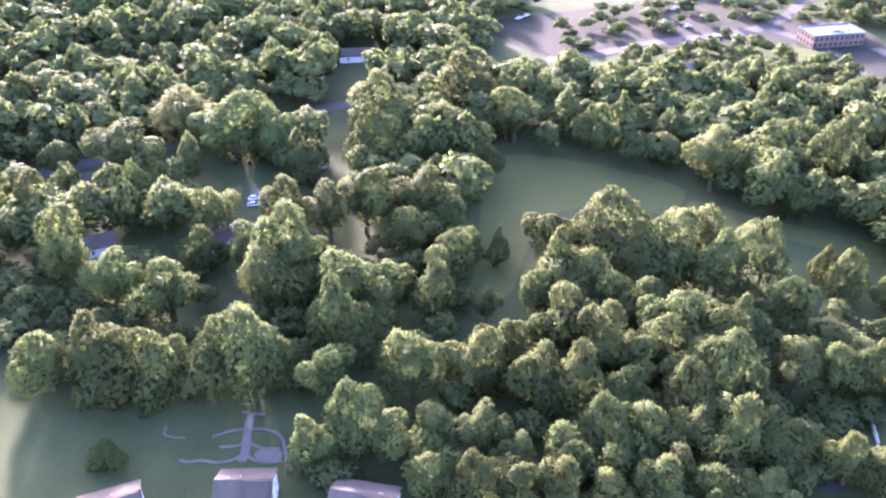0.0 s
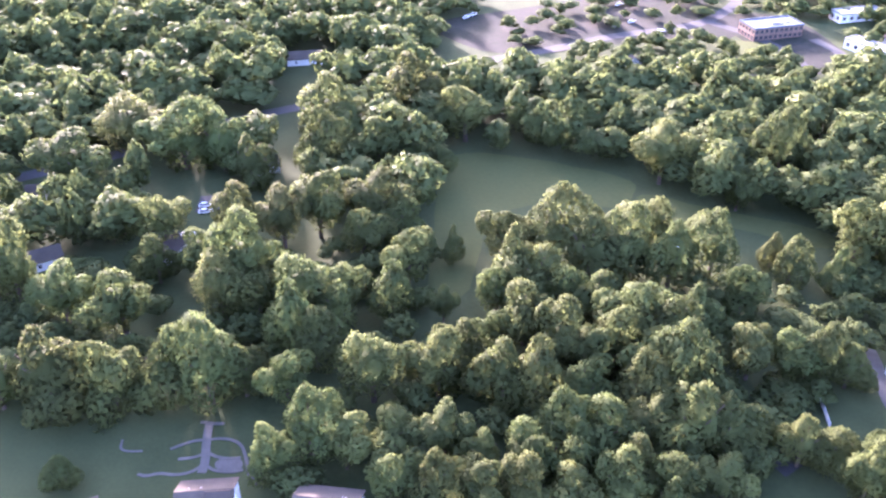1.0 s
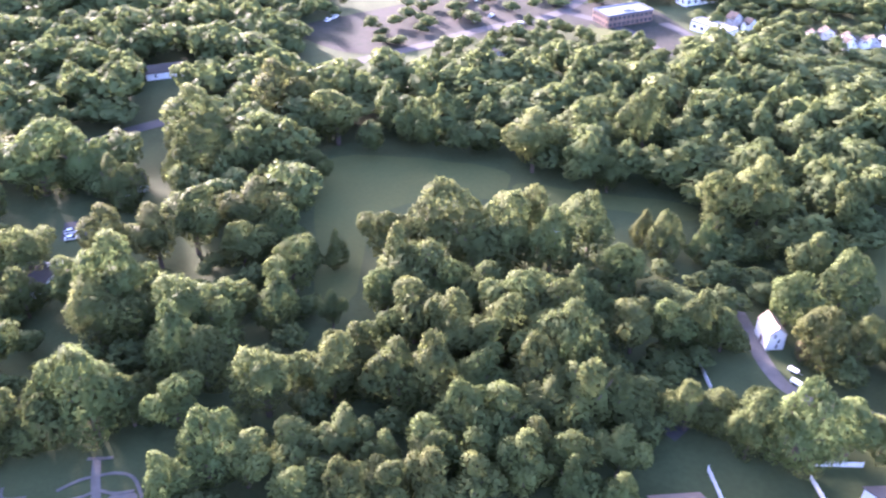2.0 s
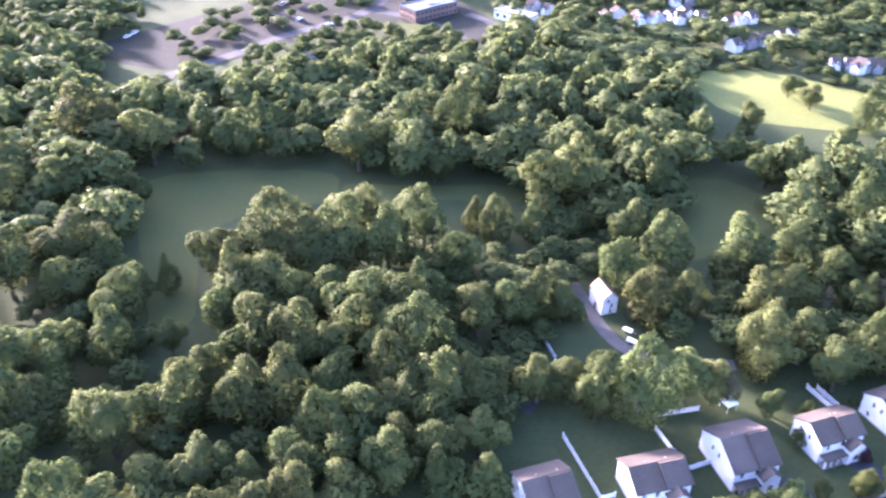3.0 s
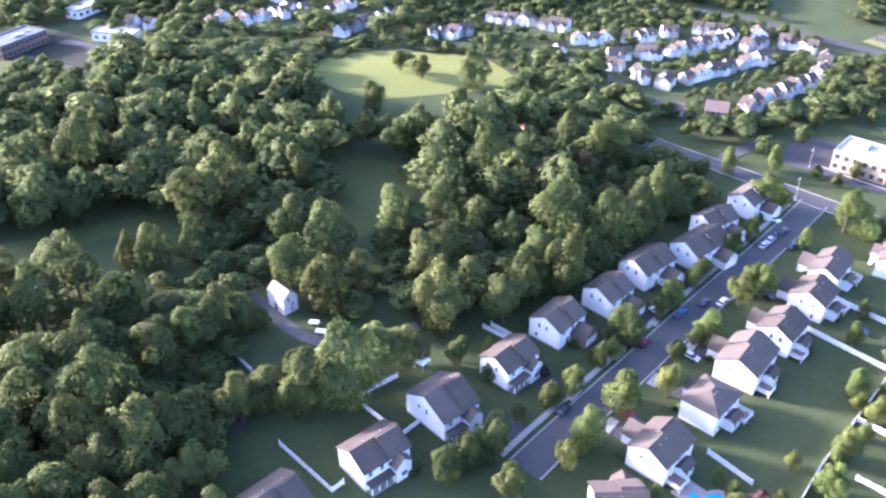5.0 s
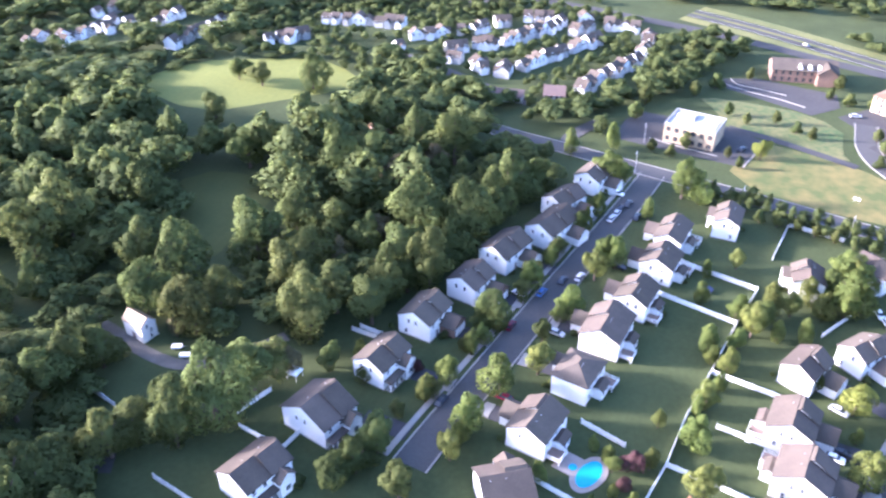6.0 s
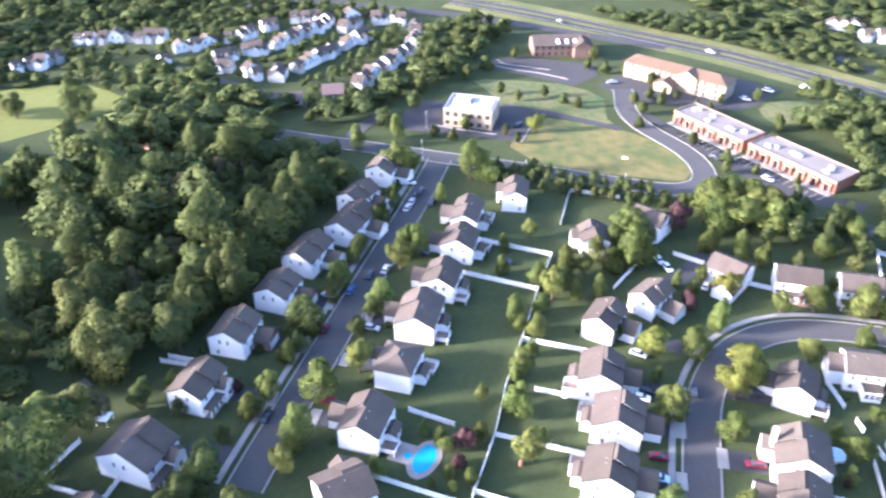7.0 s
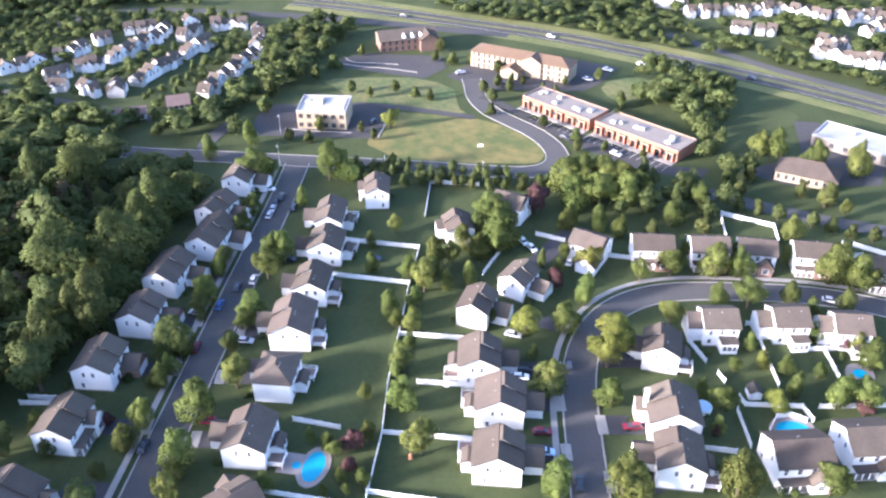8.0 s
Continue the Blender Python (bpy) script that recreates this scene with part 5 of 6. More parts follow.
def long_gabled(name, x, y, ang, w, d, eave, ridge, wall_mat, roof_mat, storeys, bays, label, category, hip=False):
    b = empty(name, pose(x, y, 0, 0, 0, ang))
    bm = bmesh.new()
    if hip:
        box(bm, -w / 2, w / 2, -d / 2, d / 2, 0, eave)
    else:
        gabled(bm, -w / 2, w / 2, 0, d, eave, ridge)
    part("wall", bm, wall_mat, b)
    bm = bmesh.new()
    (hip_roof if hip else gable_roof)(bm, -w / 2, w / 2, 0, d, eave, ridge)
    part("roof", bm, roof_mat, b)
    for s in range(storeys):
        for i in range(bays):
            window(b, -w / 2 + w * (i + 0.5) / bays, -d / 2, eave * (s + 0.55) / storeys, -90, 0.85, WINDOW_DARK)
    keep_clear(x, y, ang, w, d)
    return tagged(b, label, category)


hotel = long_gabled("hotel", 358, -36, -117, 46, 11, 6.8, 9.4, CREAM, TILE_ROOF, 3, 18, "long tan hotel with a brown pitched roof", "hotel", True)
for i in range(10):
    xx = -22.4 + 44.8 * i / 9
    part("pilaster", boxes((xx - 0.45, xx + 0.45, -5.85, -5.45, 0, 6.75)), CREAM_PALE, hotel)
for z in (2.35, 4.6):
    part("string_course", boxes((-23.06, 23.06, -5.56, -5.49, z - 0.1, z + 0.1)), CREAM_PALE, hotel)
part("front_gable", turned(lambda m: gabled(m, -6.2, -1.0, -6, 9, 7.0, 9.6)), CREAM, hotel, "projecting gabled bay")
part("front_gable_roof", turned(lambda m: gable_roof(m, -6.2, -0.5, -6, 9, 7.0, 9.6)), TILE_ROOF, hotel)
part("porte_cochere", turned(lambda m: gabled(m, -11.5, -5.4, 2, 8, 3.4, 5.2)), CREAM, hotel, "gabled entrance canopy")
part("canopy_roof", turned(lambda m: gable_roof(m, -11.5, -5.4, 2, 8, 3.4, 5.2)), TILE_ROOF, hotel)
hall = long_gabled("brick_hall", 388, 17, -75, 27, 12, 5.5, 8.6, BRICK_DULL, SHINGLE, 2, 9, "red brick hall with grey roof and dormers", "hall")
part("cross_wing", turned(lambda m: gabled(m, -9.0, 0, -9, 8, 5.5, 8.4)), BRICK_DULL, hall)
part("cross_wing_roof", turned(lambda m: gable_roof(m, -9.0, -1, -9, 8, 5.5, 8.4)), SHINGLE, hall)
for i in range(4):
    part("dormer", turned(lambda m: gabled(m, -5.6, -2, -(-2 + 4 * i), 1.8, 6.6, 7.6, 5.6)), SIDING, hall)
ROSE_ROOF = material("rose_shingles", (0.13, 0.088, 0.08), (0.1, 0.07, 0.065), 0.9, 0.4, 3)
long_gabled("townhouse", 314.5, 105.7, -72, 8.4, 7, 4.6, 7.4, SIDING_SHADE, ROSE_ROOF, 2, 4, "pale townhouse with a dull red roof", "house")
long_gabled("townhouse", 309, 123.4, -75, 11.5, 6.5, 2.8, 4.6, SIDING_SHADE, ROSE_ROOF, 1, 4, "low pale house with a rosy roof by the estate", "house")
long_gabled("clubhouse", 259, -127, -117, 20, 11, 3.4, 7.4, TAN, SHINGLE, 1, 8, "low pale clubhouse with a tan hipped roof", "building", True)

slab_building("school", 184, 402, 12, 27, 14, 6, 2, 10, BRICK_DULL, BLUE_ROOF, "distant red-brick school with a blue-grey roof", "school", 4)
slab_building("long_shed", 221, 374, -63, 22, 8, 4.5, 1, 5, TRIM, WHITE_ROOF, "long white shed in the distance", "shed", 0)
slab_building("long_shed", 238, 423, 12, 26, 9, 4.5, 1, 6, TRIM, WHITE_ROOF, "long white shed in the distance", "shed", 0)
barn = empty("barn", pose(121.9, 151.2, 0, 0, 0, -98))
bm = bmesh.new()
gabled(bm, -3.7, 3.7, 0, 4.7, 5.1, 7.2)
part("wall", bm, SIDING, barn)
bm = bmesh.new()
gable_roof(bm, -3.7, 3.7, 0, 4.7, 5.1, 7.2, 0.2)
part("roof", bm, material("tan_shingles", (0.24, 0.19, 0.13), (0.18, 0.14, 0.1), 0.9, 0.4, 3), barn, "tan shingle roof")
for s, f in ((1, 0), (-1, 180)):
    window(barn, s * 3.7, -0.6, 4.6, f, 0.7)
    window(barn, s * 3.7, 0.6, 2.9, f, 0.7)
    window(barn, s * 3.7, 0.3, 1.2, f, 0.7)
part("door", boxes((-0.6, 0.6, -2.42, -2.35, 0.05, 2.2)), material_door, barn)
tagged(barn, "tall white clapboard barn with a tan roof by the lane", "barn")
FOOT.append((122.5, 151.5, 7))

for x, y, ang, w, label in ((-44, 376, 8, 16, "large white house half hidden in the trees"), (-72, 218, 70, 9, "pale roofed cottage beside a drive"), (-49, 272, 20, 8, "small white cottage on the lawn"),
                            (-126, 255, 10, 10, "low cottage among trees"), (-108, 216, 30, 9, "low cottage among trees"), (257, 154, 60, 14, "red-roofed farmhouse hidden by trees")):
    c = empty("cottage", pose(x, y, 0, 0, 0, ang))
    bm = bmesh.new()
    gabled(bm, -w / 2, w / 2, 0, 7, 3.2, 5.6)
    part("wall", bm, BRICK if "red" in label else SIDING, c)
    bm = bmesh.new()
    gable_roof(bm, -w / 2, w / 2, 0, 7, 3.2, 5.6)
    part("roof", bm, material("dull_red_roof", (0.06, 0.026, 0.023), (0.042, 0.02, 0.018), 0.9, 0.4, 3) if "red" in label else SHINGLE, c)
    for i in (-1, 1):
        window(c, i * w / 4, -3.5, 1.7, -90)
        window(c, i * w / 4, 3.5, 1.7, 90)
    tagged(c, label, "cottage")
    FOOT.append((x, y, w * (0.3 if "red" in label else 0.6)))

shed = empty("garden_shed", pose(151.4, -75.7, 0, 0, 0, 0))
bm = bmesh.new()
gabled(bm, -1.6, 1.6, 0, 3.0, 2.0, 2.9)
part("wall", bm, SIDING, shed)
bm = bmesh.new()
gable_roof(bm, -1.6, 1.6, 0, 3.0, 2.0, 2.9, 0.2, 0.12)
part("roof", bm, SHINGLE, shed)
part("door", boxes((-1.66, -1.6, -0.6, 0.6, 0.05, 1.8)), TRIM, shed)
tagged(shed, "small white garden shed by the fence", "shed")


# ---- pools and paths ----
def pool(x, y, rx, ry, ang, patio, label):
    p = empty("swimming_pool", pose(x, y, 0, 0, 0, ang))

    def disc(rx, ry, z0, z1, wave):
        bm = bmesh.new()
        ring = [(math.cos(a) * rx * (1 + wave * math.cos(2 * a)), math.sin(a) * ry * (1 + wave * math.cos(a * 2 + 0.8))) for a in (2 * math.pi * i / 40 for i in range(40))]
        lo, hi = [bm.verts.new((*q, z0)) for q in ring], [bm.verts.new((*q, z1)) for q in ring]
        bm.faces.new(hi)
        for i in range(40):
            bm.faces.new((lo[i], lo[(i + 1) % 40], hi[(i + 1) % 40], hi[i]))
        return bm

    part("patio", disc(rx + patio, ry + patio, 0, 0.16, 0.08), PATIO, p, "pinkish stone patio")
    part("coping", disc(rx + 0.35, ry + 0.35, 0.1, 0.22, 0.05), CONCRETE, p)
    part("water", disc(rx, ry, 0.12, 0.235, 0.05), WATER, p, "bright blue water")
    return tagged(p, label, "swimming pool")


main_pool = pool(128.8, 28.5, 4.2, 2.45, -10, 1.3, "kidney-shaped in-ground pool with bright blue water")
bm = bmesh.new()
bmesh.ops.create_cone(bm, cap_ends=True, segments=24, radius1=1.0, radius2=1.0, depth=0.3, matrix=pose(-0.3, 3.9, 0.12))
part("spa", bm, WATER, main_pool, "small round spa")
part("terrace", boxes((-2.8, 3.2, 3.0, 8.0, 0.0, 0.13)), PATIO, main_pool, "stone terrace between pool and house")
pool(140.2, -81.4, 2.2, 4.0, 0, 1.6, "fenced blue swimming pool behind a house")
pool(158.9, -104.9, 1.6, 1.8, 0, 2.0, "small blue pool on a grey patio")

for k, (line, w) in enumerate((([(-47.4, 146), (-47.2, 141), (-46.2, 134), (-46.5, 131)], 2.0), ([(-47, 141), (-50.5, 140.8), (-54.9, 138.5)], 0.8), ([(-46.5, 137), (-49, 135.6), (-52.5, 135.4)], 0.8),
                ([(-46.2, 134.5), (-48, 131.6), (-52, 130.6), (-56, 131.6), (-58.5, 130.6), (-60.5, 131.5)], 0.8), ([(-47, 141), (-43, 141.3), (-39, 139.5), (-37.3, 135), (-35.8, 129), (-32.8, 126.5)], 0.8),
                ([(-46.2, 137), (-43, 135), (-38.5, 135)], 0.8), ([(-46.2, 133.5), (-44, 131.5), (-40, 130.8), (-37.5, 131.5)], 0.8), ([(-66.5, 142), (-66.4, 139), (-64, 138.2), (-61, 138.2)], 0.6),
                ([(-49.5, 146.7), (-46, 146), (-43.9, 145.9)], 0.9))):
    setting(ribbon("garden_path", line, w, 0.2 + 0.006 * k, GRAVEL, 0.1), "winding pale stone garden path", "path")
setting(sheet("patio", [(-44.5, 135), (-38, 135.2), (-37.5, 131.3), (-43.5, 131.3)], 0.15, GRAVEL), "pale gravel terrace in the back lawn", "patio")
for x, y, ang, w, d in ((133, -22, 0, 5, 15), (148.5, -22.5, 0, 5, 14), (161, -22.5, 0, 5, 14), (181, -24, -20, 5, 16), (141.5, -42, 0, 6, 12), (124.5, -41.5, 0, 6, 12), (216, -34, 55, 6, 22), (164, -46, 0, 5, 12),
                        (137, 52, 0, 5, 12), (158, 51.5, 0, 5, 12), (176, 50, 0, 5, 12), (141, 73.5, 0, 5, 12), (161, 72.5, 0, 5, 12), (180, 70.5, 0, 5, 12), (199, 68, 0, 5, 12), (122, 76, 0, 5, 12), (201, -92, 0, 12, 5), (201, -78, 0, 12, 5)):
    setting(link("driveway", boxes((-w / 2, w / 2, -d / 2, d / 2, 0.0, 0.1)), DRIVE), "dark asphalt driveway from street to garage", "driveway").matrix_world = pose(x, y, 0, 0, 0, ang)


for x, y, w, d in ((133, -28.0, 5, 2.4), (148.5, -28.4, 5, 2.4), (161, -29.2, 5, 2.4), (141.5, -37.3, 6, 2.4), (124.5, -36.6, 6, 2.4), (137, 56.8, 5, 2.4), (158, 55.4, 5, 2.4), (176, 53.8, 5, 2.4), (141, 69.0, 5, 2.4), (161, 67.6, 5, 2.4), (180, 66.0, 5, 2.4)):
    setting(link("driveway_apron", boxes((-w / 2, w / 2, -d / 2, d / 2, 0.0, 0.26)), KERB), "pale concrete apron where the driveway meets the street", "driveway").matrix_world = pose(x, y, 0)

# ---- loose things in the gardens ----
def disc(bm, r0, r1, z0, z1, n=24, x=0.0, y=0.0):
    bmesh.ops.create_cone(bm, cap_ends=True, segments=n, radius1=r0, radius2=r1, depth=z1 - z0, matrix=pose(x, y, (z0 + z1) / 2))


tent = empty("garden_pavilion", pose(126.1, 104.7, 0))
for sx in (-1.4, 1.4):
    for sy in (-1.4, 1.4):
        part("leg", boxes((sx - 0.05, sx + 0.05, sy - 0.05, sy + 0.05, 0, 2.2)), TRIM, tent)
bm = bmesh.new()
bmesh.ops.create_cone(bm, cap_ends=True, segments=4, radius1=2.4, radius2=0.05, depth=1.4, matrix=pose(0, 0, 2.85, 0, 0, 45))
part("canopy", bm, TRIM, tent, "white pointed canopy")
tagged(tent, "white pointed garden pavilion by the trees", "pavilion")

hut = empty("low_shed", pose(81.5, 211.7, 0, 0, 0, 20))
part("wall", boxes((-2.2, 2.2, -1.2, 1.2, 0, 2.0)), SIDING, hut)
part("roof", boxes((-2.5, 2.5, -1.5, 1.5, 2.0, 2.15)), material("blue_sheet_roof", (0.35, 0.45, 0.6), (0.28, 0.37, 0.5), 0.5, 0.5, 3), hut, "pale blue sheet roof")
tagged(hut, "low shed with a pale blue sheet roof", "shed")

for x, y, ang in ((121.5, 138.8, -60), (119.7, 134.6, -62)):
    cart = empty("trailer", pose(x, y, 0, 0, 0, ang))
    part("bed", boxes((-1.3, 1.3, -0.7, 0.7, 0.5, 1.0)), TRIM, cart)
    part("drawbar", boxes((1.3, 2.4, -0.05, 0.05, 0.5, 0.6)), STEEL, cart)
    for s in (-0.8, 0.8):
        bm = bmesh.new()
        bmesh.ops.create_cone(bm, cap_ends=True, segments=14, radius1=0.32, radius2=0.32, depth=0.18, matrix=pose(0, s, 0.32, 90))
        part("wheel", bm, RUBBER, cart)
    tagged(cart, "small white flat trailer beside the lane", "trailer", "trailers")

board = empty("sale_board", pose(282.8, -14.2, 0, 0, 0, 0))
part("panel", boxes((-0.06, 0.06, -1.0, 1.0, 0.6, 1.5)), TRIM, board, "blank white panel")
for s in (-0.8, 0.8):
    part("post", boxes((-0.07, 0.07, s - 0.05, s + 0.05, 0, 0.6)), TRIM, board)
tagged(board, "white board on posts in the vacant field", "sign")

for x, y in ((270.5, 58.5), (262.0, 20.0), (258.0, -14.0), (295.0, 62.0)):
    lamp = empty("street_lamp", pose(x, y, 0))
    bm = bmesh.new()
    disc(bm, 0.12, 0.07, 0, 8.0, 10)
    part("pole", bm, STEEL, lamp)
    part("arm", boxes((-1.6, 0.0, -0.05, 0.05, 7.9, 8.0)), STEEL, lamp)
    part("head", boxes((-2.2, -1.5, -0.16, 0.16, 7.84, 8.02)), STEEL, lamp)
    tagged(lamp, "tall grey steel street lamp by the road", "street lamp", "street lamps")

tub = empty("round_pool", pose(146.6, -62.2, 0))
bm = bmesh.new()
disc(bm, 2.1, 2.1, 0, 1.1, 28)
part("wall", bm, TRIM, tub)
bm = bmesh.new()
disc(bm, 1.95, 1.95, 1.1, 1.13, 28)
part("cover", bm, material("pale_blue_cover", (0.4, 0.55, 0.68), (0.33, 0.47, 0.6), 0.5, 0.6, 4), tub, "pale blue cover")
tagged(tub, "round above-ground pool with pale blue cover", "pool")

tramp = empty("trampoline", pose(209.0, 20.1, 0))
bm = bmesh.new()
disc(bm, 1.8, 1.8, 0.85, 0.92, 28)
part("mat", bm, material("navy_mat", (0.02, 0.03, 0.09), None, 0.7, 1, 5), tramp, "dark blue mat")
for i in range(6):
    a = i * math.pi / 3
    part("leg", boxes((1.7 * math.cos(a) - 0.04, 1.7 * math.cos(a) + 0.04, 1.7 * math.sin(a) - 0.04, 1.7 * math.sin(a) + 0.04, 0, 0.86)), STEEL, tramp)
tagged(tramp, "round dark blue trampoline on the grass", "trampoline")

# Unidentified orange thing; the short tapered post is an assumed shape.
oddment = empty("orange_thing", pose(131.3, 7.1, 0))
bm = bmesh.new()
disc(bm, 0.55, 0.3, 0, 1.6, 9)
part("trunk", bm, material("orange_brown", (0.35, 0.16, 0.08), (0.25, 0.11, 0.06), 0.9, 1, 6), oddment)
tagged(oddment, "small unidentified orange-brown thing under the tree", "stump")


# ---- fences ----
PANEL = mesh_of("panel", boxes((0.07, 2.33, -0.03, 0.03, 0.08, 1.5), (0.0, 2.4, -0.05, 0.05, 1.45, 1.58), (0.0, 2.4, -0.05, 0.05, 0.1, 0.25)), VINYL)
POST = mesh_of("post", boxes((-0.08, 0.08, -0.08, 0.08, 0, 1.72), (-0.11, 0.11, -0.11, 0.11, 1.72, 1.8)), VINYL)
runs = {}
for k, x0, y0, x1, y1 in FENCES:
    runs.setdefault(k, []).append((x0, y0, x1, y1))
for k, segs in runs.items():
    f = empty("fence", pose(segs[0][0], segs[0][1], 0))
    for x0, y0, x1, y1 in segs:
        n = max(1, round(math.hypot(x1 - x0, y1 - y0) / 2.4))
        ang = math.degrees(math.atan2(y1 - y0, x1 - x0))
        s = math.hypot(x1 - x0, y1 - y0) / n / 2.4
        for i in range(n):
            m = pose(x0 + (x1 - x0) * i / n - segs[0][0], y0 + (y1 - y0) * i / n - segs[0][1], 0, 0, 0, ang)
            share("post", POST, f, m)
            share("panel", PANEL, f, m @ Matrix.Diagonal((s, 1, 1, 1)))
    share("post", POST, f, pose(x1 - segs[0][0], y1 - segs[0][1], 0, 0, 0, ang))
    tagged(f, "white vinyl privacy fence between back yards", "fence", "yard fences")


# ---- cars ----
def car_mesh():
    bm = bmesh.new()
    prof = [(-2.25, 0.35), (-2.3, 0.75), (-2.15, 0.95), (-1.2, 1.0), (1.0, 0.98), (2.1, 0.85), (2.3, 0.65), (2.28, 0.35)]
    rows = [[bm.verts.new((x, y, z)) for x, z in prof] for y in (-0.9, 0.9)]
    bm.faces.new(rows[0])
    bm.faces.new(rows[1][::-1])
    for i in range(8):
        j = (i + 1) % 8
        bm.faces.new((rows[0][j], rows[0][i], rows[1][i], rows[1][j]))
    bmesh.ops.bevel(bm, geom=list(bm.edges), offset=0.08, segments=1, affect="EDGES")
    body = bm
    bm = bmesh.new()
    lo = [bm.verts.new(p) for p in ((-1.9, -0.8, 0.98), (1.15, -0.8, 0.97), (1.15, 0.8, 0.97), (-1.9, 0.8, 0.98))]
    hi = [bm.verts.new(p) for p in ((-1.45, -0.64, 1.46), (0.35, -0.64, 1.46), (0.35, 0.64, 1.46), (-1.45, 0.64, 1.46))]
    bm.faces.new(hi)
    for i in range(4):
        bm.faces.new((lo[i], lo[(i + 1) % 4], hi[(i + 1) % 4], hi[i]))
    cabin = bm
    roof = boxes((-1.43, 0.33, -0.62, 0.62, 1.455, 1.5))
    wheel = bmesh.new()
    bmesh.ops.create_cone(wheel, cap_ends=True, segments=16, radius1=0.33, radius2=0.33, depth=0.24, matrix=pose(0, 0, 0, 90))
    return body, cabin, roof, wheel


CAR = {}
for colour, paint in CAR_PAINT.items():
    body, cabin, roof, wheel = car_mesh()
    CAR[colour] = (mesh_of("body", body, paint), mesh_of("windows", cabin, GLASS), mesh_of("roof", roof, paint), mesh_of("wheel", wheel, RUBBER))
for x, y, ang, colour in CARS:
    c = empty("car", pose(x, y, 0.145, 0, 0, ang))
    for name, me in zip(("body", "windows", "roof"), CAR[colour]):
        share(name, me, c, Matrix())
    for wx in (-1.4, 1.4):
        for wy in (-0.82, 0.82):
            share("wheel", CAR[colour][3], c, pose(wx, wy, 0.33))
    tagged(c, {"silverblue": "pale blue", "dark": "dark grey"}.get(colour, colour) + " saloon car parked on the asphalt", "car", "parked cars")


# ---- trees ----
def crown_arrays(seed, leaves, size, lobes=16, tall=1.0):
    """Leaf clumps on the lobes of a crown of radius 1: corners of small leaf triangles, and their soft normals."""
    r = np.random.default_rng(seed)
    cen, rad = [np.array([0, 0, -0.25])], [0.55]
    boughs = 4 + seed % 3
    for i in range(boughs):
        a, z = 6.283 * i / boughs + r.uniform(-0.5, 0.5), (0.45 if i == 0 else r.uniform(-0.5, 0.35))
        out = 0.12 if i == 0 else r.uniform(0.36, 0.56)
        c, q = np.array([math.cos(a) * out, math.sin(a) * out, z]), r.uniform(0.32, 0.46)
        cen.append(c)
        rad.append(q)
        for _ in range(max(2, lobes // boughs)):
            n = r.normal(size=3)
            n[2] = abs(n[2]) * 0.9 - 0.25
            n /= np.linalg.norm(n)
            cen.append(c + n * q * r.uniform(0.7, 1.05))
            rad.append(q * r.uniform(0.34, 0.62))
    cen, rad = np.array(cen), np.array(rad)
    pick = r.choice(len(rad), leaves, p=rad**2 / (rad**2).sum())
    n = r.normal(size=(leaves, 3))
    n[:, 2] += 0.35
    n /= np.linalg.norm(n, axis=1)[:, None]
    p = cen[pick] + n * (rad[pick] * r.uniform(0.8, 1.22, leaves))[:, None]
    inside = (np.linalg.norm(p[:, None] - cen[None], axis=2) < 0.8 * rad[None]).any(1)
    p, n = p[~inside], n[~inside]
    k = len(p)
    face = 0.7 * n + r.normal(size=(k, 3)) * 0.52
    face /= np.linalg.norm(face, axis=1)[:, None]
    t = np.cross(face, r.normal(size=(k, 3)))
    t /= np.linalg.norm(t, axis=1)[:, None]
    b = np.cross(face, t)
    s = size * r.uniform(0.6, 1.3, k)[:, None]
    quad = np.stack([p - t * s - b * s * 0.5, p + t * s - b * s * 0.5, p + b * s], 1)
    swell = 1 + 0.24 * np.sin(2.2 * quad[..., 0] + seed) * np.cos(1.9 * quad[..., 1] + 2 * seed) + 0.12 * np.sin(3.6 * quad[..., 2] + 3 * seed) + 0.07 * np.sin(6 * quad[..., 0] + seed) * np.sin(5 * quad[..., 1])
    quad = quad * swell[..., None]
    quad[..., :2] *= (1.06 - 0.3 * np.clip(quad[..., 2:], -0.5, 1.0) ** 2 * np.sign(quad[..., 2:]))
    quad[:, :, 2] *= tall
    soft = 0.85 * n + 0.2 * face + 0.35 * p / (np.linalg.norm(p, axis=1)[:, None] + 1e-6)
    return quad, np.repeat(soft[:, None], 3, 1)


def core_arrays(seed, tall=1.0):
    """The dim inside of a crown: a rough closed lump well within the leaves."""
    bm = bmesh.new()
    bmesh.ops.create_icosphere(bm, subdivisions=2, radius=0.4)
    for v in bm.verts:
        v.co *= 1 + 0.4 * noise.noise(v.co * 5 + Vector((seed * 3.1, 0, 0)))
        v.co.z *= 0.95 * tall
    bm.faces.ensure_lookup_table()
    co = np.array([v.co for v in bm.verts])
    tri = np.array([[v.index for v in f.verts] for f in bm.faces])
    bm.free()
    return co, tri


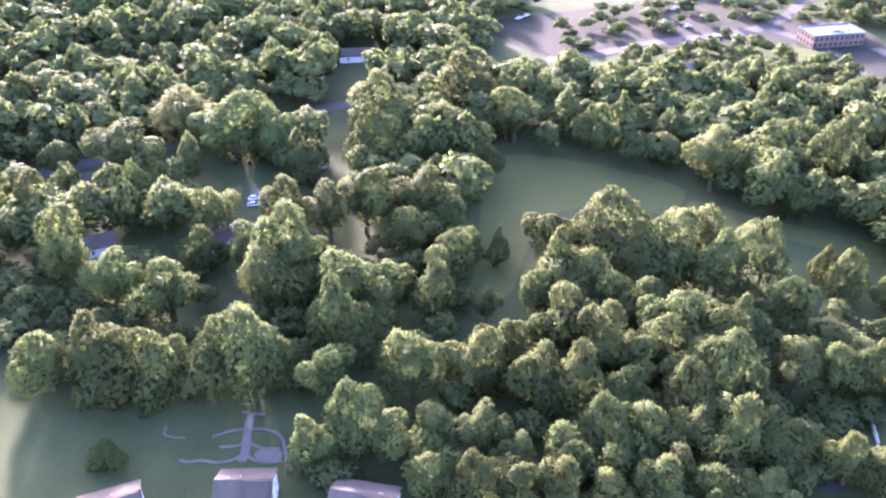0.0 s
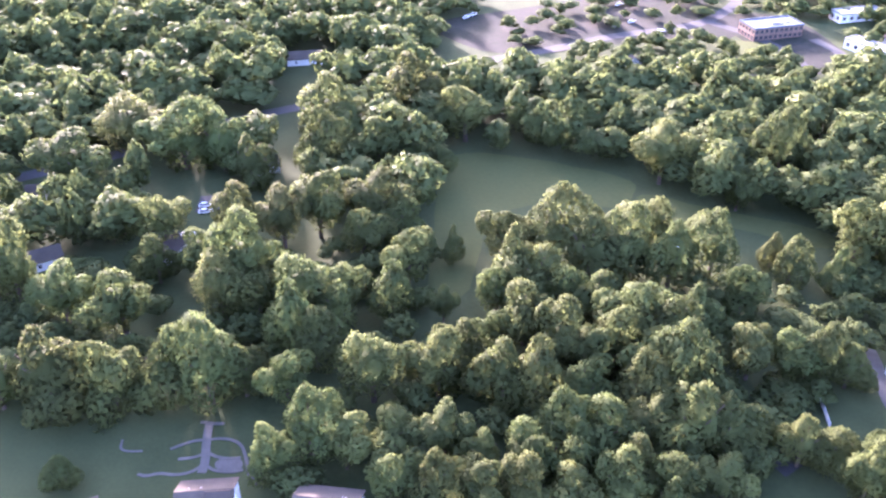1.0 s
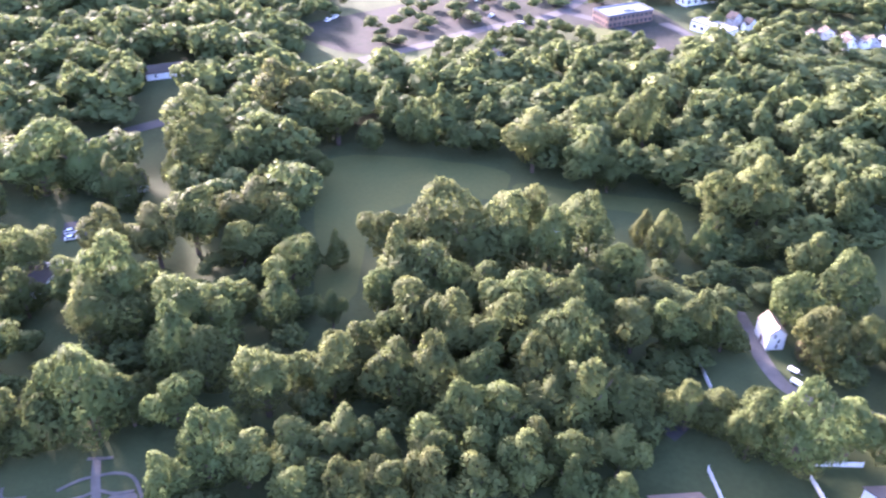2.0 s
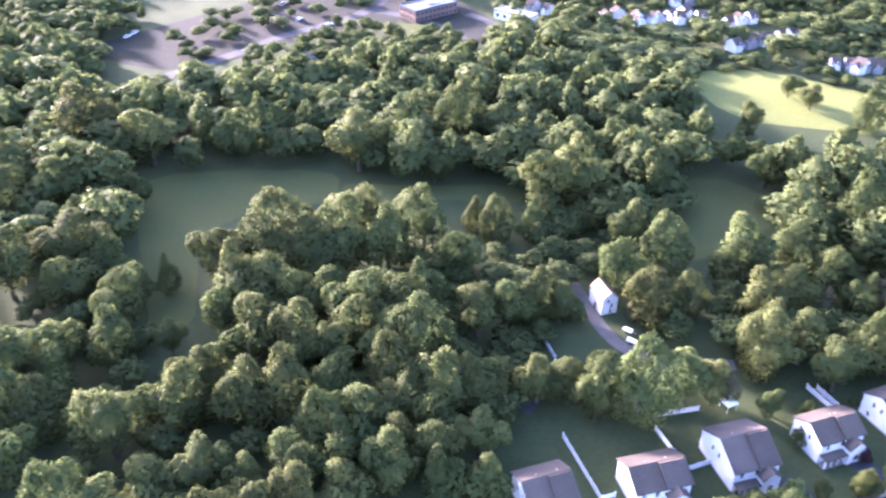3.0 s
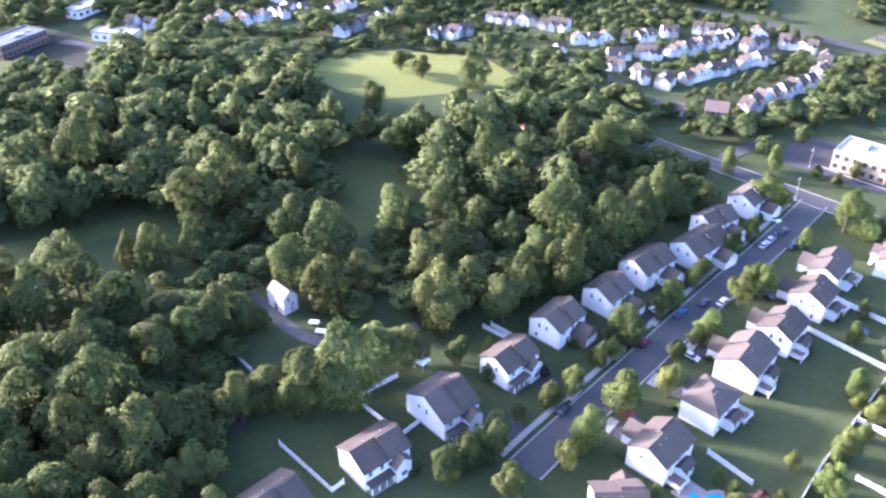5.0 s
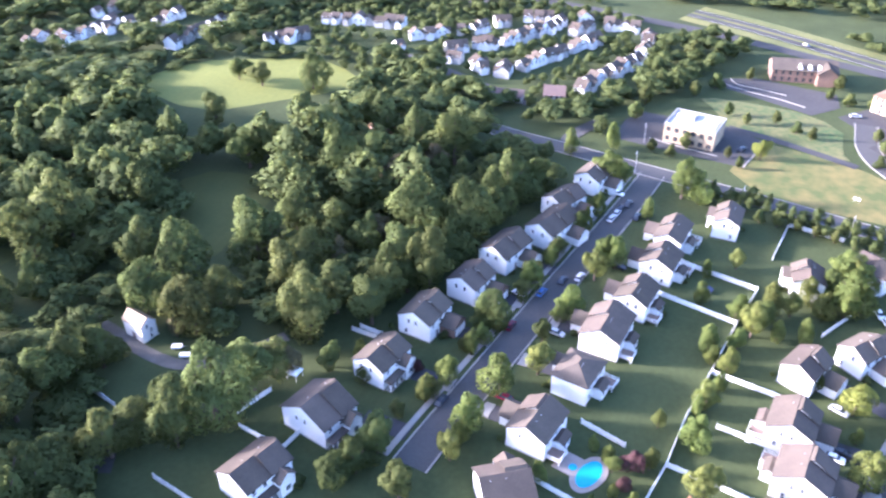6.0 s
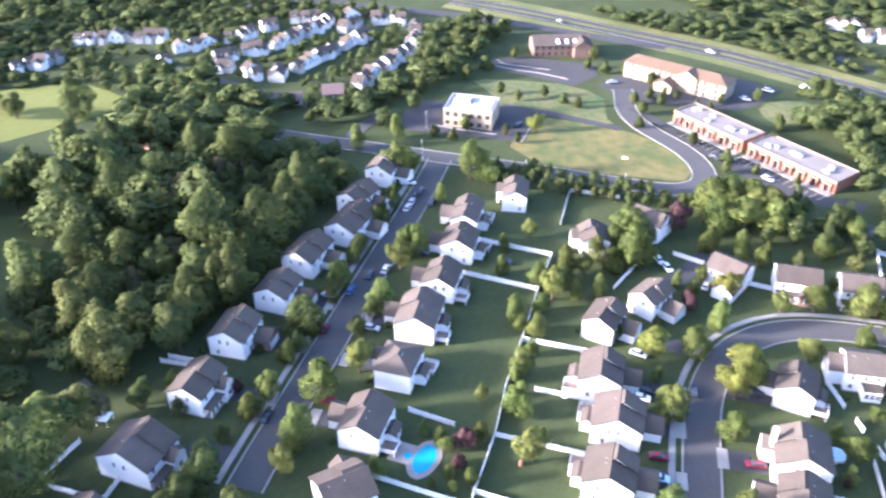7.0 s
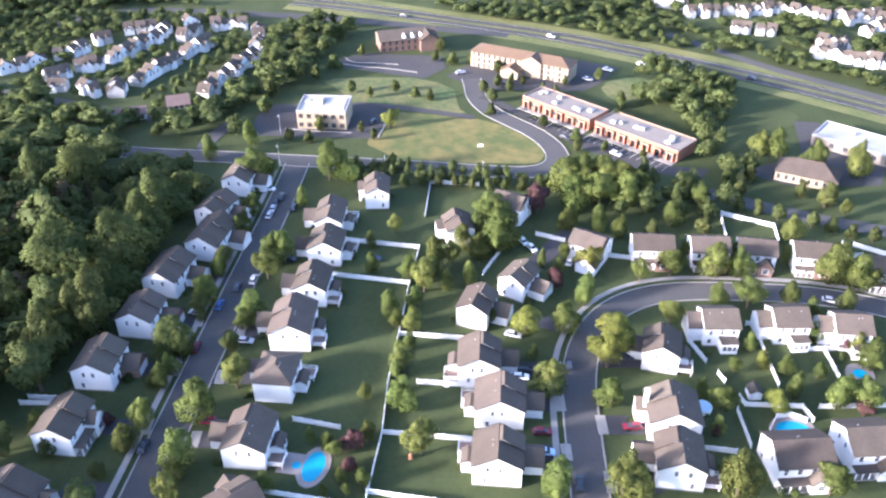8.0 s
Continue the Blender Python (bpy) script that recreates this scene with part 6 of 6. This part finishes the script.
def crown_mesh(name, mat, quads, normals, core, tri):
    """One mesh out of leaves and cores."""
    me = bpy.data.meshes.new(name)
    q = quads.reshape(-1, 3)
    nq = len(quads)
    verts = np.vstack([q, core])
    loops = np.concatenate([np.arange(len(q)), (tri + len(q)).ravel()]).astype(np.int32)
    starts = np.concatenate([np.arange(nq) * 3, nq * 3 + np.arange(len(tri)) * 3]).astype(np.int32)
    me.vertices.add(len(verts))
    me.vertices.foreach_set("co", verts.astype(np.float32).ravel())
    me.loops.add(len(loops))
    me.loops.foreach_set("vertex_index", loops)
    me.polygons.add(len(starts))
    me.polygons.foreach_set("loop_start", starts)
    me.update(calc_edges=True)
    me.polygons.foreach_set("use_smooth", np.ones(len(starts), bool))
    soft = normals.reshape(-1, 3)
    soft = np.vstack([soft / (np.linalg.norm(soft, axis=1)[:, None] + 1e-6), np.zeros((len(core), 3))])
    me.normals_split_custom_set_from_vertices(soft.astype(np.float32))
    me.materials.append(mat)
    return me


def trunk_mesh(seed):
    """A tapered trunk that forks into limbs, for a crown of radius 1 at height 1.5."""
    r = random.Random(seed)
    bm = bmesh.new()

    def limb(p, q, a, b):
        p, q = Vector(p), Vector(q)
        turn = (q - p).to_track_quat("Z", "Y").to_matrix().to_4x4()
        bmesh.ops.create_cone(bm, cap_ends=True, segments=7, radius1=a, radius2=b, depth=(q - p).length, matrix=Matrix.Translation((p + q) / 2) @ turn)

    limb((0, 0, -0.05), (0.02, 0.01, 0.95), 0.085, 0.06)
    for i in range(5):
        a = i * 1.26 + r.uniform(-0.3, 0.3)
        limb((0.02, 0.01, 0.8 + 0.03 * i), (math.cos(a) * 0.5, math.sin(a) * 0.5, 1.5 + r.uniform(-0.1, 0.3)), 0.045, 0.012)
    limb((0.02, 0.01, 0.9), (0, 0, 1.9), 0.055, 0.012)
    return mesh_of("trunk", bm, BARK)


def tree_kind(seed, mat, leaves, size, tall):
    quads, normals = crown_arrays(seed, leaves, size, 22, tall)
    core, tri = core_arrays(seed, tall)
    return trunk_mesh(seed), crown_mesh("crown", mat, quads, normals, core, tri)


KINDS = {m: [tree_kind(10 * j + i, m, 8600 if m is LEAF else 6000, 0.044 if m is LEAF else 0.05, 0.9 + 0.07 * i) for i in range(n)] for j, (m, n) in enumerate(((LEAF, 6), (LEAF_LIME, 2), (LEAF_PLUM, 2), (LEAF_RUSSET, 2), (LEAF_GARDEN, 4)))}
SHRUB = [tree_kind(90 + i, LEAF, 1300, 0.13, 1.0) for i in range(2)]
trng = random.Random(11)
STANDS = []


def plant(x, y, radius, height, mat, label, group, kinds=None):
    """A tree of that crown radius and height; the crown fills its upper two thirds."""
    trunk, crown = trng.choice(kinds or KINDS[mat])
    t = new("shrub" if kinds else "tree", trunk)
    up = height / 2.45
    t.matrix_world = pose(x, y, 0, 0, 0, trng.uniform(0, 360)) @ Matrix.Diagonal((radius * trng.uniform(0.86, 1.12), radius * trng.uniform(0.86, 1.12), up, 1))
    c = share("crown", crown, t, Matrix.Translation((0, 0, 1.24)) @ Matrix.Diagonal((1.06, 1.06, 1.12, 1)))
    STANDS.append((x, y, radius))
    return tagged(t, label, "shrub" if kinds else "tree", group)


for rows, mat, label, group in ((TREES_GROVE, LEAF, "tall broadleaf tree with dense green crown", "woodland trees"), (TREES_MEADOW, LEAF, "broadleaf tree with full green crown by the meadow", "meadow trees"),
                                (TREES_BANK, LEAF, "leafy green tree beside the houses", "trees by the houses"), (TREES_GARDEN, LEAF_GARDEN, "rounded green garden tree on the lawn", "garden trees"), (TREES_FRONT, LEAF, "leafy green tree in a front yard", "front yard trees"),
                                (TREES_LIME, LEAF_LIME, "bright yellow-green leafy tree", "bright trees"), (TREES_PLUM, LEAF_PLUM, "dark purple-leaved ornamental tree", "purple trees"),
                                (TREES_RUSSET, LEAF_RUSSET, "thin russet-brown tree among green ones", "russet trees"), (TREES_VERGE, LEAF, "small bushy green shrub beside the road", "hedge shrubs")):
    for x, y, radius, height in rows:
        plant(x, y, radius, height, mat, label, group, SHRUB if group == "hedge shrubs" else None)


for rows, side_of in ((HOUSES_NORTH, 0), (HOUSES_SOUTH, 0), (HOUSES_CRESCENT_WEST, 0), (HOUSES_CRESCENT_IN, 0)):
    for x, y, ang, length, width, side, style in rows:
        for k in range(3):
            along, out = trng.uniform(-0.5, 0.5) * length, side * (width / 2 + trng.uniform(1.0, 3.4)) * (1 if k < 2 else -1)
            a = radians(ang)
            px, py = x + math.cos(a) * along - math.sin(a) * out, y + math.sin(a) * along + math.cos(a) * out
            size = trng.uniform(0.6, 1.3)
            plant(px, py, size, size * trng.uniform(1.5, 2.1), LEAF, "low rounded evergreen shrub beside the house wall", "foundation shrubs", SHRUB)


def within(p, poly):
    x, y, inside = p[0], p[1], False
    for (xa, ya), (xb, yb) in zip(poly, poly[1:] + poly[:1]):
        if (ya > y) != (yb > y) and x < (xb - xa) * (y - ya) / (yb - ya) + xa:
            inside = not inside
    return inside


def near_line(p, line, d):
    for (xa, ya), (xb, yb) in zip(line, line[1:]):
        dx, dy = xb - xa, yb - ya
        f = min(1, max(0, ((p[0] - xa) * dx + (p[1] - ya) * dy) / (dx * dx + dy * dy + 1e-9)))
        if math.hypot(p[0] - xa - f * dx, p[1] - ya - f * dy) < d:
            return True
    return False


OPEN = [MEADOW_WEST, MEADOW_MID, MEADOW_EAST, MEADOW_FAR, LAWN_LANE, LAWN_SOUTH, LAWN_VILLAS, GLADE, FIELD_OFFICE, FIELD_UPPER, FIELD_EAST, FIELD_ROADSIDE, LOT_OFFICE, LOT_STRIP, LOT_HOTEL,
         LOT_CHURCH, LOT_WAREHOUSE, LOT_MALL, LOT_SCHOOL, LOT_NORTH, LAWN_SCHOOL, HARDSTAND, DRIVE_UPPER, DRIVE_LOWER]
# cottages and old road repeated nearer the camera, so no trees hide them
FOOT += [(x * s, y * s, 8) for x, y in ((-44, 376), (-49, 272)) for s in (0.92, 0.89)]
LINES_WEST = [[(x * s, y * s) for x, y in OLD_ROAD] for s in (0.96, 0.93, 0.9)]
# woods keep off open ground and the camera's sight lines to it
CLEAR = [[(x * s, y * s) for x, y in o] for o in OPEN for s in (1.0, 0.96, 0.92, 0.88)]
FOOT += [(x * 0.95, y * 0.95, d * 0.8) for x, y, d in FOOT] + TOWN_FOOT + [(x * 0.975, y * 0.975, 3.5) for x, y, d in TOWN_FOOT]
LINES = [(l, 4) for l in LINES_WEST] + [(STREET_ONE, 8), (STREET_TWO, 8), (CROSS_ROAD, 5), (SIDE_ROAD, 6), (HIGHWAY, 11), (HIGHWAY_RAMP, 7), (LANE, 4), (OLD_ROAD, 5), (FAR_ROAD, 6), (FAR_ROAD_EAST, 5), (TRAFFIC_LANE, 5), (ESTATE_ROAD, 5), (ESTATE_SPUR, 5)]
# low growth on the sunny side of the hay meadow leaves it in the light
SUNNY = [[(x - 20 * k * math.sin(radians(SUN_AZ)), y + 20 * k * math.cos(radians(SUN_AZ))) for x, y in MEADOW_FAR] for k in (1, 2, 3)]
FILL = [(crown_arrays(200 + i, 1500, 0.098, 18, 1.0 + 0.1 * i), core_arrays(200 + i)) for i in range(5)]
FAR_FILL = [(crown_arrays(300 + i, 480, 0.17, 14, 1.0), core_arrays(300 + i)) for i in range(3)]


def woodland(name, outline, spacing, radius, height, label, seed, margin=True):
    """Dense woods as one body of many crowns on their trunks, inside an outline and off the clearings."""
    r = np.random.default_rng(seed)
    poly = [tuple(p) for p in outline]
    lo, hi = np.min(poly, 0), np.max(poly, 0)
    Q, N, C, T, count = [], [], [], [], 0
    for i in range(int((hi[0] - lo[0]) / spacing) + 1):
        for j in range(int((hi[1] - lo[1]) / (spacing * 0.87)) + 1):
            p = lo + np.array([(i + 0.5 * (j % 2)) * spacing, j * spacing * 0.87]) + r.uniform(-0.33, 0.33, 2) * spacing
            p = (float(p[0]), float(p[1]))
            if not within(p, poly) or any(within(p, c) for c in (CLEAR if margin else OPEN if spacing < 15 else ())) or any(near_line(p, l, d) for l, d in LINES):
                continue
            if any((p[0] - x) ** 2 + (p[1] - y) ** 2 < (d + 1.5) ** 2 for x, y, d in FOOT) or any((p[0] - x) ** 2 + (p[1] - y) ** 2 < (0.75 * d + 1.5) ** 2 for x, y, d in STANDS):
                continue
            R = radius * r.uniform(0.6, 1.35)
            h = height * r.uniform(0.65, 1.3)
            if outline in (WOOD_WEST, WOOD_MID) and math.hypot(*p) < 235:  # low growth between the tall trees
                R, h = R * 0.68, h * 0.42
            if any(within(p, q) for q in SUNNY):
                h *= 0.45
            STANDS.append((*p, R))
            (quads, normals), (core, tri) = (FILL[r.integers(5)] if math.hypot(*p) < 300 else FAR_FILL[r.integers(3)])
            a = r.uniform(0, 6.28)
            rot = np.array([[math.cos(a), -math.sin(a), 0], [math.sin(a), math.cos(a), 0], [0, 0, 1]])
            size = np.array([R * r.uniform(0.85, 1.2), R * r.uniform(0.85, 1.2), h * 0.36])
            at = np.array([*p, h * 0.62])
            Q.append((quads @ rot.T) * size + at)
            N.append((normals @ rot.T) / size)
            T.append(tri + count)
            C.append((core @ rot.T) * size * np.array([1, 1, 1.5]) + at - np.array([0, 0, h * 0.12]))
            count += len(core)
    if not Q:
        return
    me = crown_mesh(name, LEAF_WOOD, np.concatenate(Q), np.concatenate(N), np.concatenate(C), np.concatenate(T))
    tagged(new(name, me), label, "woodland", kind="stuff")


for k, (outline, spacing, radius, height, label) in enumerate((
        (WOOD_WEST, 10.2, 7.6, 17, "dense summer woodland of broadleaf crowns"), (WOOD_MID, 10.0, 7.6, 18, "dense dark summer woodland beyond the meadow"), (WOOD_EAST, 8.2, 5.2, 9, "mixed woodland along the houses"),
        (WOOD_NORTH, 11.5, 8.0, 12, "dense woodland in the haze"), (HILL_FAR, 11, 7.0, 9, "distant wooded rise"), (BELT_ESTATE, 7.5, 4, 7.5, "tree belt beside the estate"),
        (BELT_STRIP, 6.0, 3.6, 9, "thicket behind the brick offices"), (BELT_HIGHWAY, 7.0, 3.2, 5, "scrub along the highway"), (BELT_REAR, 5.0, 3.0, 9.5, "tree belt behind the gardens"),
        (ESTATE_GREEN, 6.8, 2.8, 5.2, "trees among the estate houses"), (GREEN_NORTH, 10.0, 6, 9, "trees round the distant houses"), (GREEN_MALL, 11, 4, 9, "loose trees by the paved ground"),
        (GREEN_TOP, 9.5, 5.5, 9, "trees round the far houses"), (CREST_TOP, 12, 6.5, 10, "far trees in the haze"), (SCRUB_EAST, 10, 5.0, 6, "scrub and young trees beyond the highway"),
        (HEDGE_CROSS, 2.3, 1.9, 5.5, "dense dark hedge along the access road"), (SCATTER_MALL, 15, 4.6, 6.5, "loose trees scattered over pale ground"), (GREEN_VILLAGE, 8, 4, 8, "trees round the far cottages"), (WOOD_CREST, 11, 7, 11, "distant woods in the glare"), (ESTATE_EDGE, 7, 4, 7, "trees between the estate and the access road"), (SCRUB_FAR, 11, 5, 6, "scrub and young trees beyond the highway"),
        (WOOD_CORNER, 11, 7, 11, "distant woods in the glare"), (GREEN_LOTS, 10, 4.5, 7, "trees among the far houses"), (HILL_EAST, 10, 6, 8, "wooded ground by the slip road"))):
    woodland("woodland", outline, spacing, radius, height, label, 40 + k, outline not in (BELT_STRIP, BELT_REAR, BELT_HIGHWAY, BELT_ESTATE, HEDGE_CROSS, SCRUB_EAST, SCATTER_MALL, GREEN_VILLAGE, WOOD_CREST, ESTATE_EDGE, SCRUB_FAR, WOOD_CORNER, GREEN_LOTS))
